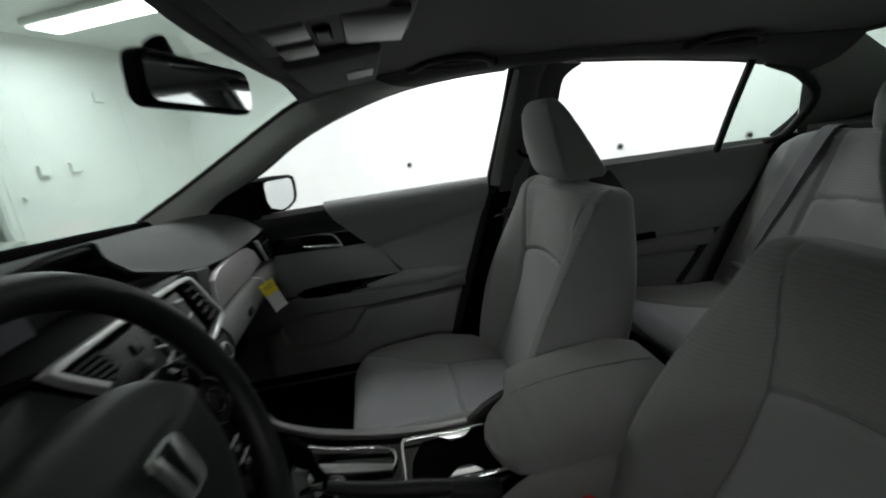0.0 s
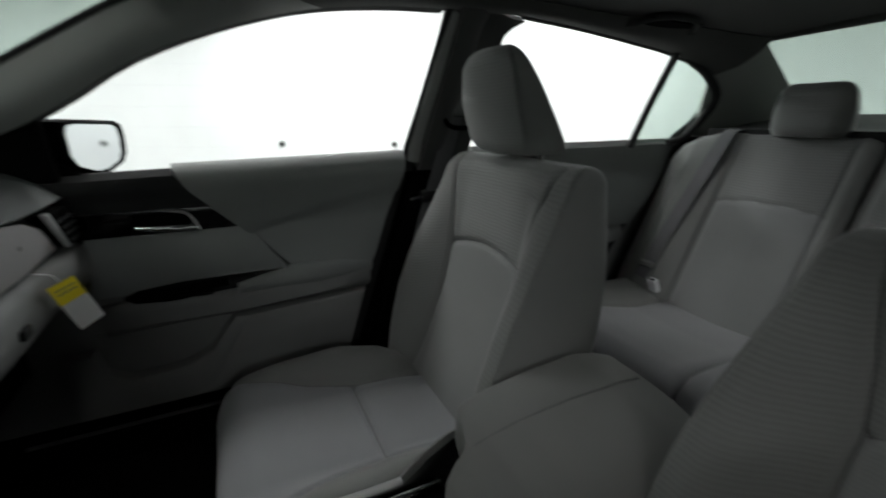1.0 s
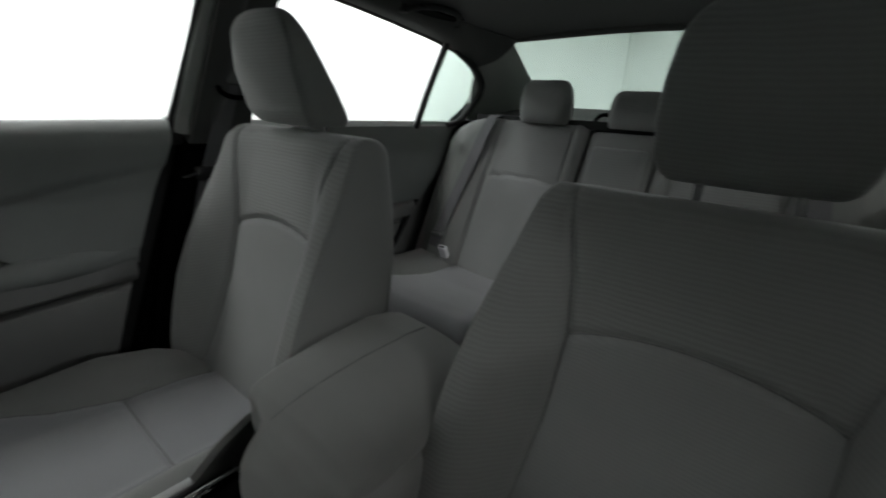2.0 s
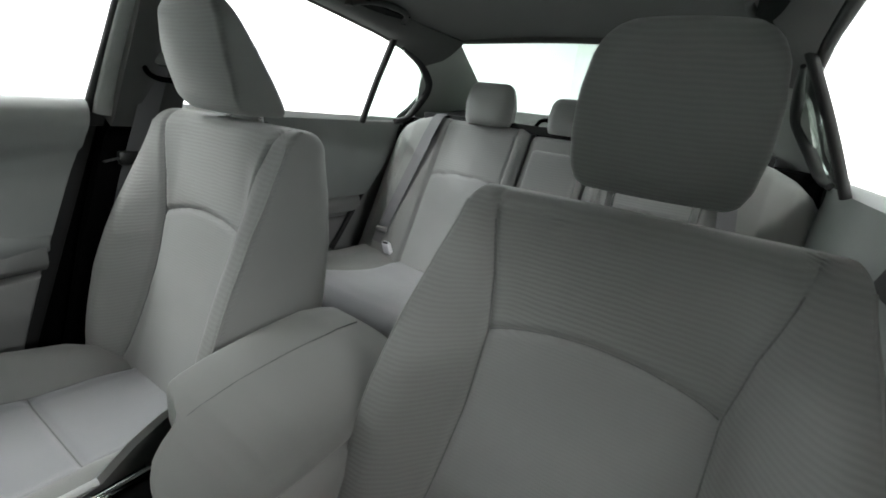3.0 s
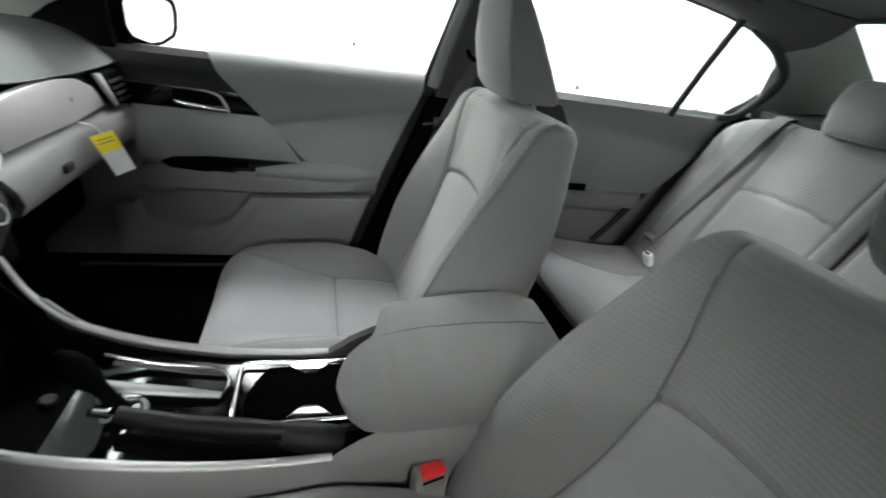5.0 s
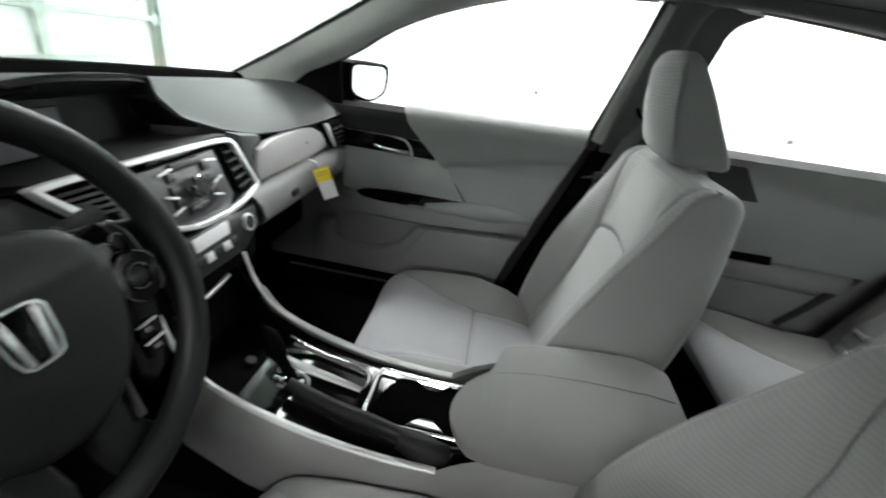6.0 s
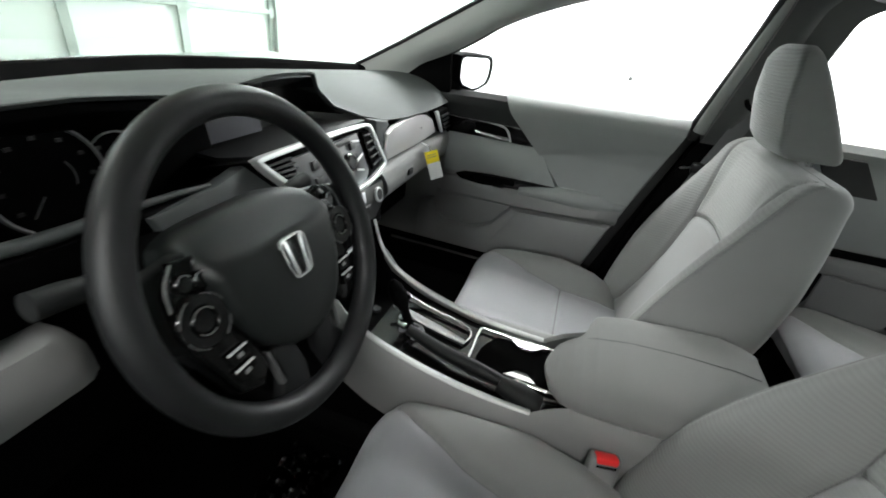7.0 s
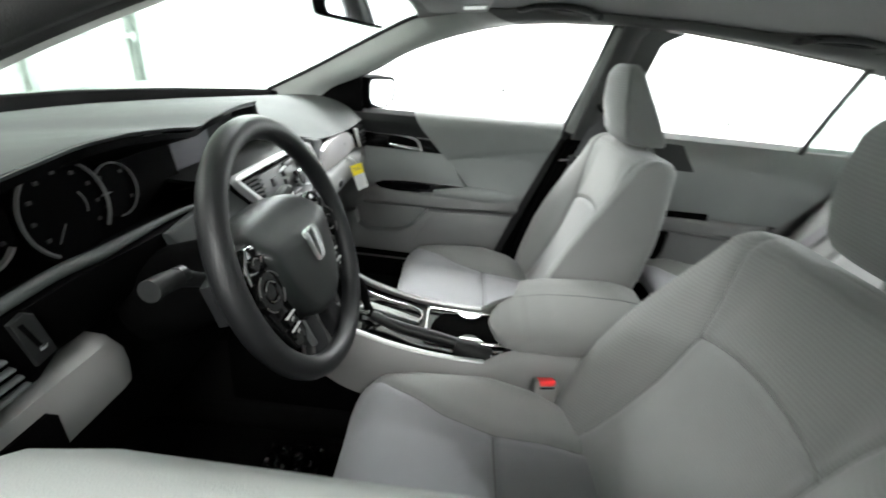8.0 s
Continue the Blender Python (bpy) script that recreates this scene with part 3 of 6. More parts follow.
    # added plug; closes a hole that would show the bright wall
    block("pillar_gap_plug", (s * 0.772 - 0.022, 0.015, 0.95), (s * 0.772 + 0.022, 0.072, 0.992), RUBBER, body, "black plug added at the foot of the pillar", 0.005)
    # rear quarter pillar
    rows = []
    for q in np.linspace(0, 1, 16):
        a = np.array((0.465 + 0.065 * q, -1.0 - 0.5 * q, 1.335 - 0.23 * q))
        b = np.array((0.606 + 0.12 * q, -0.985 - 0.14 * q, 1.235 - 0.23 * q))
        rows.append([tuple((a + (b - a) * w - np.array((0.02, 0, 0.012)) * math.sin(math.pi * w)) * np.array((s, 1, 1))) for w in np.linspace(0, 1, 7)])
    sheet("rear_pillar", rows, 0.02 * s, PILLAR, body, "grey plastic rear pillar trim")
# header above the windscreen and behind
tube("windscreen_header", [(-0.52, 0.58, 1.304), (0, 0.65, 1.330), (0.52, 0.58, 1.304)], 0.016, LINER, body, n=24)
tube("rear_header", [(-0.5, -1.0, 1.330), (0, -1.02, 1.349), (0.5, -1.0, 1.330)], 0.012, LINER, body, n=24)
# parcel shelf
rows = [[(x, y, 1.035 + 0.05 * smooth01((-1.1 - y) / 0.4)) for x in np.linspace(0.6, -0.6, 9)] for y in np.linspace(-1.02, -1.62, 9)]
sheet("parcel_shelf", rows, -0.03, DARK, body, "dark cloth rear parcel shelf")
# glass
rows = [[(k * (0.62 + 0.20 * q), 0.60 + 0.06 * (1 - k * k) * (1 - q) + q * (0.57 + 0.27 * (1 - k * k)), 1.308 - 0.312 * q + (0.019 + 0.028 * math.sin(math.pi * q)) * (1 - k * k)) for k in np.linspace(1, -1, 17)] for q in np.linspace(0, 1, 13)]
ws_glass = sheet("windscreen", rows, 0.005, GLASS, None)
tagged(ws_glass, "green-tinted curved windscreen glass", "windscreen", kind="structure")
rows = [[(k * (0.54 + 0.10 * q), -1.0 - 0.03 * (1 - k * k) - 0.62 * q, 1.345 - 0.265 * q + 0.015 * (1 - k * k)) for k in np.linspace(1, -1, 13)] for q in np.linspace(0, 1, 9)]
rg = sheet("rear_window", rows, 0.005, GLASS, None)
tagged(rg, "green-tinted sloping rear window glass", "rear window", kind="structure")
for s in (-1, 1):
    p = mirrored([(0.717, -0.79, 1.008), (0.569, -0.752, 1.28), (0.611, -1.0, 1.222), (0.647, -1.09, 1.16), (0.70, -1.09, 1.08), (0.735, -1.04, 1.014)], s)
    out = [(q[0] + 0.004, q[1], q[2]) for q in p]
    g = solid("quarter_glass", p + out, [(0, 1, 2, 3, 4, 5), (11, 10, 9, 8, 7, 6)], GLASS, None, "green-tinted fixed rear quarter glass", smooth=False)
    tagged(g, category="quarter glass", kind="structure")
    g.visible_shadow = False
    tube("divider", mirrored([(0.722, -0.782, 1.0), (0.65, -0.765, 1.14), (0.565, -0.748, 1.29)], s), 0.012, RUBBER, body, "black window divider bar", n=12, sides=8)
ws_glass.visible_shadow = rg.visible_shadow = False
# outer skin ahead and behind
rows = [[(k * (0.80 - 0.08 * q), 1.2 + 0.27 * (1 - k * k) + q * 1.2, 0.985 - 0.16 * q ** 1.5 + 0.03 * (1 - k * k) - 0.075) for k in np.linspace(1, -1, 13)] for q in np.linspace(0, 1, 13)]
sheet("bonnet", rows, -0.02, BODY, body, "painted bonnet panel")
block("cowl", (-0.72, 1.46, 0.9), (0.72, 1.56, 1.0), STEEL, body, bevel=0.01)

# ---- front seats ----


BOLSTER = [(0.42, 0.085), (0.50, 0.10), (0.58, 0.110), (0.66, 0.112), (0.72, 0.105), (0.77, 0.094), (0.80, 0.085), (0.85, 0.067), (0.88, 0.053), (0.93, 0.030), (0.97, 0.011), (1.0, 0.002)]  # how far the side bolsters stand out, by height
SLIM = [(0.42, 0.045), (0.55, 0.062), (0.66, 0.068), (0.74, 0.062), (0.80, 0.052), (0.86, 0.037), (0.93, 0.017), (1.0, 0.003)]


def seat_back_mesh(cx):
    z, inset = cap_steps(0.42, 1.012, 0.036, 96)
    n = 300
    V, G = [], []
    for zi, k in zip(z, inset):
        w = table(zi, [(0.42, 0.235), (0.5, 0.258), (0.6, 0.266), (0.7, 0.264), (0.8, 0.255), (0.9, 0.240), (0.96, 0.228), (1.012, 0.222)]) - k * 0.35
        d = table(zi, [(0.42, 0.15), (0.6, 0.14), (0.8, 0.125), (1.0, 0.10)])
        yf = table(zi, [(0.42, 0.150), (0.49, 0.124), (0.56, 0.102), (0.62, 0.084), (0.72, 0.056), (0.80, 0.036), (0.88, 0.020), (0.96, 0.008), (1.012, 0.0)])
        loop = rounded_loop(w, -k, -d + k, 0.009, 0.04, n)
        x, y = loop[:, 0], loop[:, 1]
        b = np.where(x < 0, table(zi, BOLSTER), table(zi, SLIM))
        face = smooth01((y + 0.10) / 0.10)
        y = y + b * smooth01((np.abs(x) / w - 0.46) / 0.44) * face
        xs = table(zi, [(0.42, 0.165), (0.55, 0.150), (0.68, 0.140), (0.80, 0.140), (0.88, 0.152), (0.96, 0.172), (1.012, 0.182)])
        arch = 0.80 + 0.026 * (1 - (x / 0.14) ** 2)
        gx, ga, gy = xs - np.abs(x), zi - arch, loop[:, 1] + k + 0.008
        groove = np.exp(-(gx / 0.0055) ** 2) * 0.007 * (gy > 0) + np.exp(-(ga / 0.0055) ** 2) * 0.007 * (gx > 0) * (gy > 0) + 0.003 * np.exp(-(gy / 0.003) ** 2)
        y = y - groove
        for i in range(n):
            V.append((cx + x[i], yf + y[i], zi))
            G.append((gx[i], ga[i], gy[i], x[i], loop[i, 1] + k + 0.040))
    return np.array(V), grid_faces(len(z), n, True, True), np.array(G)


def cushion_mesh(cx):
    yv, inset = cap_steps(0.02, 0.612, 0.075, 90)
    n = 190
    V, G = [], []
    for yi, k in zip(yv, inset):
        k = k if yi > 0.3 else k * 0.3
        w = table(yi, [(0.02, 0.225), (0.15, 0.245), (0.35, 0.262), (0.5, 0.262), (0.62, 0.255)]) - 0.75 * k
        top = table(yi, [(0.02, 0.445), (0.1, 0.452), (0.31, 0.470), (0.48, 0.484), (0.62, 0.486)]) - k
        b = table(yi, [(0.02, 0.0), (0.11, 0.006), (0.16, 0.028), (0.22, 0.052), (0.32, 0.062), (0.45, 0.042), (0.6, 0.014)])
        loop = rounded_loop(w, 0.0, -0.16 + k * 0.4, 0.045, 0.03, n)
        x, h = loop[:, 0], loop[:, 1]
        face = smooth01((h + 0.06) / 0.06)
        xs = table(yi, [(0.02, 0.125), (0.2, 0.130), (0.31, 0.128), (0.42, 0.150), (0.52, 0.192), (0.60, 0.235)])
        gx, ga, gy = xs - np.abs(x), yi - 0.312 + 0 * x, h + 0.035
        zz = top + h + b * smooth01((np.abs(x) / w - 0.40) / 0.4) * face
        zz = zz - (np.exp(-(gx / 0.007) ** 2) * 0.009 * (gy > 0) + np.exp(-(ga / 0.007) ** 2) * 0.008 * (gx > 0) * (gy > 0))
        zz = zz - 0.004 * np.exp(-((h + 0.055) / 0.004) ** 2)
        for i in range(n):
            V.append((cx + x[i], yi, zz[i]))
            G.append((gx[i], ga[i], gy[i], x[i], h[i] + 0.055))
    return np.array(V), grid_faces(len(yv), n, True, True), np.array(G)


def headrest_mesh(cx, z0, z1, front, back, half, hollow=0.022, cap=0.024, corner=0.022):
    """front, back and half width follow the height from 0 to 1."""
    z, inset = cap_steps(z0, z1, cap, 30)
    n = 84
    V = []
    for zi, k in zip(z, inset):
        q = (zi - z0) / (z1 - z0)
        w = table(q, half) - 0.5 * k * (0.6 if q < 0.5 else 1.6)
        f, b = table(q, front), table(q, back)
        loop = rounded_loop(w, f - k * 0.7, b + k * 0.5, min(corner, (f - b) * 0.45), 0.02, n)
        x, y = loop[:, 0], loop[:, 1]
        y = y - hollow * np.abs(x / max(w, 0.01)) ** 2.4 * smooth01((y - (f + b) / 2) / 0.03)
        V += [(cx + a, c, zi) for a, c in zip(x, y)]
    return np.array(V), grid_faces(len(z), n, True, True)


def wedge_headrest(cx, z0, z1):
    """A headrest with a flat cloth face, creased side edges and a back that runs to a thin top; the last column tells the face from the sides."""
    z, inset = cap_steps(z0, z1, 0.013, 34)
    n = 150
    V, G = [], []
    for zi, k in zip(z, inset):
        q = (zi - z0) / (z1 - z0)
        w = table(q, [(0, 0.088), (0.05, 0.096), (0.15, 0.103), (0.35, 0.106), (0.6, 0.103), (0.8, 0.095), (0.9, 0.085), (0.96, 0.073), (1, 0.060)]) - 0.4 * k
        f = table(q, [(0, 0.010), (0.12, 0.028), (0.5, 0.050), (0.85, 0.058), (1, 0.050)]) - 0.8 * k
        b = table(q, [(0, -0.106), (0.08, -0.102), (1, 0.014)]) + 0.5 * k
        loop = rounded_loop(w, f, b, 0.007, min(0.016, (f - b) * 0.4), n)
        x, y = loop[:, 0], loop[:, 1]
        ahead = smooth01((y - (f + b) / 2) / max(0.004, (f - b) / 2))
        y2 = y - 0.012 * np.abs(x / w) ** 2.2 * ahead - 0.002 * np.exp(-((y - f + 0.008) / 0.0025) ** 2)
        x2 = x * (1 - 0.10 * smooth01((f - y) / 0.11))
        V += [(cx + a, c, zi) for a, c in zip(x2, y2)]
        G += [(y[i] - f + 0.008,) for i in range(n)]
    return np.array(V), grid_faces(len(z), n, True, True), np.array(G)


def cut(V, F, G, tests):
    """Clip by several columns of G in turn: tests are (column, sign, offset)."""
    data = np.c_[V, G]
    for col, sign, off in tests:
        data, F = clipped(data, F, sign * (data[:, 3 + col] - off))
        if not len(data):
            break
    return data[:, :3], F


def seat_half(z):
    return float(table(z, [(0.42, 0.235), (0.5, 0.258), (0.6, 0.266), (0.7, 0.264), (0.8, 0.255), (0.9, 0.240), (0.96, 0.228), (1.012, 0.222)]))


def back_front(x, z):
    """Depth of the backrest's front face at x from its middle."""
    w = table(z, [(0.42, 0.235), (0.5, 0.258), (0.6, 0.266), (0.7, 0.264), (0.8, 0.255), (0.9, 0.240), (0.96, 0.228), (1.012, 0.222)])
    y = table(z, [(0.42, 0.150), (0.49, 0.124), (0.56, 0.102), (0.62, 0.084), (0.72, 0.056), (0.80, 0.036), (0.88, 0.020), (0.96, 0.008), (1.012, 0.0)])
    b = table(z, BOLSTER if x < 0 else SLIM)
    return float(y + b * smooth01((abs(x) / w - 0.46) / 0.44))


def cushion_top(x, y):
    w = table(y, [(0.02, 0.225), (0.15, 0.245), (0.35, 0.262), (0.5, 0.262), (0.62, 0.255)])
    t = table(y, [(0.02, 0.445), (0.1, 0.452), (0.31, 0.470), (0.48, 0.484), (0.62, 0.486)])
    b = table(y, [(0.02, 0.0), (0.11, 0.006), (0.16, 0.028), (0.22, 0.052), (0.32, 0.062), (0.45, 0.042), (0.6, 0.014)])
    return float(t + b * smooth01((abs(x) / w - 0.40) / 0.4))


def front_seat(cx):
    seat = thing("car_seat", (cx, 0.3, 0.26), "grey cloth front bucket seat with ribbed fabric", "car seat", "front seats")
    V, F, G = seat_back_mesh(cx)
    solid("lower_insert", *cut(V, F, G, [(2, 1, 0), (0, 1, 0), (1, -1, 0)]), CLOTH_LOWER, seat, "light grey lower backrest insert")
    solid("upper_insert", *cut(V, F, G, [(2, 1, 0), (0, 1, 0), (1, 1, 0)]), CLOTH, seat, "ribbed grey upper backrest panel")
    for s in (-1, 1):
        solid("back_bolster", *cut(V, F, G, [(2, 1, 0), (0, -1, 0), (3, s, 0)]), CLOTH, seat, "ribbed grey side bolster")
    solid("back_shell", *cut(V, F, G, [(2, -1, 0)]), CLOTH_SIDE, seat, "plain grey backrest side and rear cover")
    tube("seam", [(cx + x, back_front(x, z) - 0.0062, z) for x in np.linspace(-0.138, 0.138, 21) for z in (0.80 + 0.026 * (1 - (x / 0.14) ** 2),)], 0.0012, SEAM, seat, "dark arched seam", n=60, sides=6)
    for s in (-1, 1):
        pts = []
        for z in np.linspace(0.48, 0.965, 24):
            x = s * table(z, [(0.42, 0.165), (0.55, 0.150), (0.68, 0.140), (0.80, 0.140), (0.88, 0.152), (0.96, 0.172), (1.012, 0.182)])
            pts.append((cx + x, back_front(x, z) - 0.0062, z))
        tube("seam", pts, 0.0012, SEAM, seat, "dark bolster seam", n=80, sides=6)
        pts = []
        for y in np.linspace(0.13, 0.535, 20):
            x = s * table(y, [(0.02, 0.125), (0.2, 0.130), (0.31, 0.128), (0.42, 0.150), (0.52, 0.192), (0.60, 0.235)])
            pts.append((cx + x, y, cushion_top(x, y) - 0.0080))
        tube("cushion_seam", pts, 0.0012, SEAM, seat, "dark cushion seam", n=60, sides=6)
    tube("cushion_seam", [(cx + x, 0.312, cushion_top(x, 0.312) - 0.0070) for x in np.linspace(-0.127, 0.127, 15)], 0.0012, SEAM, seat, "dark cross seam", n=40, sides=6)
    V, F, G = cushion_mesh(cx)
    solid("cushion_rear_insert", *cut(V, F, G, [(2, 1, 0), (0, 1, 0), (1, -1, 0)]), CLOTH_SMOOTH, seat, "light grey rear cushion insert")
    solid("cushion_front_insert", *cut(V, F, G, [(2, 1, 0), (0, 1, 0), (1, 1, 0)]), CLOTH_SMOOTH, seat, "light grey front cushion insert")
    for s in (-1, 1):
        solid("cushion_bolster", *cut(V, F, G, [(2, 1, 0), (0, -1, 0), (3, s, 0)]), CLOTH_SIDE, seat, "grey cushion side bolster")
    solid("cushion_side", *cut(V, F, G, [(2, -1, 0)]), CLOTH_SIDE, seat, "plain grey cushion side cover")
    V, F, G = wedge_headrest(cx, 1.024, 1.222)
    rest = solid("headrest", *cut(V, F, G, [(0, -1, 0)]), CLOTH_SIDE, seat, "grey headrest with plain side covers")
    solid("front_panel", *cut(V, F, G, [(0, 1, 0)]), CLOTH, rest, "ribbed grey headrest face")
    for s in (-1, 1):
        edge = []
        for z in np.linspace(0.50, 0.985, 26):
            x = s * (seat_half(z) - 0.0035)
            edge.append((cx + x, back_front(x, z) - 0.0035, z))
        tube("piping", edge, 0.0026, CLOTH_SIDE, seat, "raised grey edge piping", n=80, sides=8)
    for s in (-1, 1):
        tube("post", [(cx + s * 0.055, -0.065, 0.98), (cx + s * 0.055, -0.062, 1.03)], 0.006, CHROME, rest, "chrome headrest post", n=6, sides=10)
        block("side_cover", (cx + s * 0.265 - 0.015, 0.02, 0.28), (cx + s * 0.265 + 0.015, 0.46, 0.37), DARK, seat, "black plastic seat side cover", bevel=0.012)
        block("rail", (cx + s * 0.2 - 0.02, 0.0, 0.262), (cx + s * 0.2 + 0.02, 0.55, 0.30), BLACK, seat, bevel=0.004)
    block("base", (cx - 0.2, 0.06, 0.29), (cx + 0.2, 0.5, 0.33), BLACK, seat, bevel=0.01)
    return seat


seat_p = front_seat(SX)
tagged(seat_p, "grey cloth front passenger seat with ribbed fabric")
seat_d = copy_thing(seat_p, pose(-SX - 0.006, 0.262, 0.26))
hinge = Matrix.Translation((0, -0.262, 0.54))
lean = hinge @ Matrix.Rotation(radians(5), 4, "X") @ Matrix.Diagonal((1, 1, 0.90, 1)) @ hinge.inverted()  # the driver's backrest leans further back
for child in seat_d.children:
    if child.name.startswith("headrest"):
        child.matrix_basis = Matrix.Translation((-0.004, -0.056, -0.020))
    elif child.name.startswith("cushion"):
        child.location += Vector((0, 0.045, 0.042))  # and its cushion is raised and set forward
    elif child.name.startswith(("lower_insert", "upper_insert", "back_", "piping", "seam")):
        child.matrix_basis = lean
tagged(seat_d, "grey cloth driver seat with ribbed fabric")

# ---- rear bench ----
bench = thing("rear_bench", (0, -0.6, 0.26), "grey cloth rear bench seat with three headrests", "car seat")


def box_loft(name, xs0, xs1, lo, hi, front, back, mat, parent, label="", rf=0.03, cap=0.03, slope=0.0, axis="z", nz=24):
    """An upholstered block: rounded sections stacked from lo to hi, leaning by slope."""
    z, inset = cap_steps(lo, hi, cap, nz)
    n = 90
    V = []
    cx, w = (xs0 + xs1) / 2, (xs1 - xs0) / 2
    for zi, k in zip(z, inset):
        loop = rounded_loop(w - k, front - k, back + k, rf, rf, n)
        y = loop[:, 1] + 0.012 * (1 - (loop[:, 0] / w) ** 2) * smooth01((loop[:, 1] - back) / 0.05)
        V += [(cx + a, c + slope * (zi - lo), zi) for a, c in zip(loop[:, 0], y)]
    return solid(name, V, grid_faces(len(z), n, True, True), mat, parent, label)


def rear_cushion(s):
    """Outer seat of the bench: a lighter insert, a raised outer bolster and a front that rolls under."""
    yv, inset = cap_steps(-0.86, -0.315, 0.05, 34)
    V, G, n = [], [], 150
    x0, x1 = 0.13, 0.665
    cx, w = (x0 + x1) / 2, (x1 - x0) / 2
    for yi, k in zip(yv, inset):
        k = k if yi > -0.6 else 0
        loop = rounded_loop(w - 0.2 * k, 0, -0.12 + 0.3 * k, 0.03, 0.03, n)
        x, h = cx + loop[:, 0], loop[:, 1]
        face = smooth01((h + 0.05) / 0.05)
        edge = table(yi, [(-0.86, 0.47), (-0.6, 0.478), (-0.5, 0.50), (-0.42, 0.54), (-0.36, 0.60), (-0.315, 0.655)])
        top = table(yi, [(-0.86, 0.505), (-0.6, 0.515), (-0.42, 0.538), (-0.3, 0.545)]) - k
        z = top + h - 0.010 * face * np.cos(np.clip((x - 0.30) / 0.2, -1, 1) * math.pi / 2) + 0.022 * face * smooth01((x - edge) / 0.10)
        z = z - 0.007 * face * np.exp(-((x - edge) / 0.006) ** 2)
        y = yi - 0.12 * smooth01((-h - 0.02) / 0.09) * smooth01((yi + 0.5) / 0.15)
        V += [(s * a, b, c) for a, b, c in zip(x, y, z)]
        G += [(e - a,) if h_ > -0.045 else (-0.03,) for a, e, h_ in zip(x, np.full(n, edge), h)]
    F = grid_faces(len(yv), n, True, True)
    F = F if s > 0 else [tuple(reversed(f)) for f in F]
    V, G = np.array(V), np.array(G)
    solid("cushion_insert", *cut(V, F, G, [(0, 1, 0)]), CLOTH_SMOOTH, bench, "light grey rear cushion insert")
    solid("cushion", *cut(V, F, G, [(0, -1, 0)]), CLOTH_SIDE, bench, "grey rear cushion with a raised outer bolster")


def rear_back(s):
    """Outer backrest of the bench: one padded sweep from the middle to the door, with a sewn-in insert in two panels."""
    V, G = [], []
    xs = np.linspace(0.122, 0.752, 110)
    for x in xs:
        top = float(table(x, [(0.122, 1.035), (0.16, 1.05), (0.46, 1.052), (0.54, 1.05), (0.60, 1.036), (0.66, 1.008), (0.71, 0.97), (0.752, 0.92)]))
        swell = float(table(x, [(0.122, -0.01), (0.14, 0.010), (0.158, 0.012), (0.172, 0.0), (0.30, 0.008), (0.455, 0.0), (0.475, 0.016), (0.53, 0.030), (0.60, 0.028), (0.66, 0.004), (0.71, -0.04), (0.752, -0.10)]))
        inside = min(x - 0.166, 0.462 - x)
        line = [(z, 0.0) for z in np.linspace(0.47, top - 0.03, 70)]
        line += [(top - 0.03 + 0.03 * math.sin(a), 0.03 * (1 - math.cos(a))) for a in np.linspace(0, math.pi / 2, 8)[1:]]
        line += [(top, 0.09), (top - 0.03, 0.12), (0.47, 0.12)]
        for z, behind in line:
            arch = 0.838 + 0.016 * (1 - ((x - 0.314) / 0.148) ** 2)
            sew = 0.010 * math.exp(-(inside / 0.005) ** 2) + 0.008 * math.exp(-((z - arch) / 0.005) ** 2) * (inside > 0)
            y = -0.752 - 0.462 * (z - 0.50) + swell - sew * (behind < 0.01) - behind
            V.append((s * x, y, z))
            G.append((inside if behind < 0.03 else -0.05, z - arch))
    n = len(V) // len(xs)
    F = grid_faces(len(xs), n, True, True)
    F = F if s < 0 else [tuple(reversed(f)) for f in F]
    V, G = np.array(V), np.array(G)
    solid("back_lower", *cut(V, F, G, [(0, 1, 0), (1, -1, 0)]), CLOTH_LOWER, bench, "light grey rear backrest insert")
    solid("back_upper", *cut(V, F, G, [(0, 1, 0), (1, 1, 0)]), CLOTH, bench, "ribbed grey rear backrest upper panel")
    solid("side_bolster", *cut(V, F, G, [(0, -1, 0)]), CLOTH_SIDE, bench, "grey rear side bolster")


for s in (-1, 1):
    rear_cushion(s)
    rear_back(s)
V = []
for yi in np.linspace(-0.86, -0.33, 16):
    top = float(table(yi, [(-0.86, 0.512), (-0.42, 0.545), (-0.36, 0.54), (-0.33, 0.51)]))
    V += [(a, yi, top + b) for a, b in rounded_loop(0.126, 0.0, -0.11, 0.02, 0.02, 60)]
solid("cushion_middle", V, grid_faces(16, 60, True, True), CLOTH_SMOOTH, bench, "light grey middle seat cushion")
for s in (-1, 1):
    block("side_trim", (s * 0.775 - 0.008, -1.12, 0.36), (s * 0.775 + 0.008, -0.5, 0.95), PLASTIC, bench, "grey side trim beside the bench", bevel=0.004)
# raised so its black colour stands for shade on the cushion front
block("plinth", (-0.65, -0.9, 0.262), (0.65, -0.352, 0.43), CARPET, bench, "black carpeted seat base, raised in place of the shaded cushion front", bevel=0.02)
for s in (-1, 1):
    V, F = headrest_mesh(s * 0.30, 1.045, 1.195, [(0, -0.955), (1, -0.985)], [(0, -1.06), (1, -1.04)], [(0, 0.094), (0.5, 0.100), (1, 0.086)], 0.018, 0.034, 0.04)
    solid("headrest", V, F, CLOTH, bench, "grey rear headrest")
box_loft("centre_back", -0.118, 0.118, 0.5, 1.03, -0.762, -0.9, CLOTH_SIDE, bench, "grey centre backrest surround", slope=-0.46, cap=0.02)
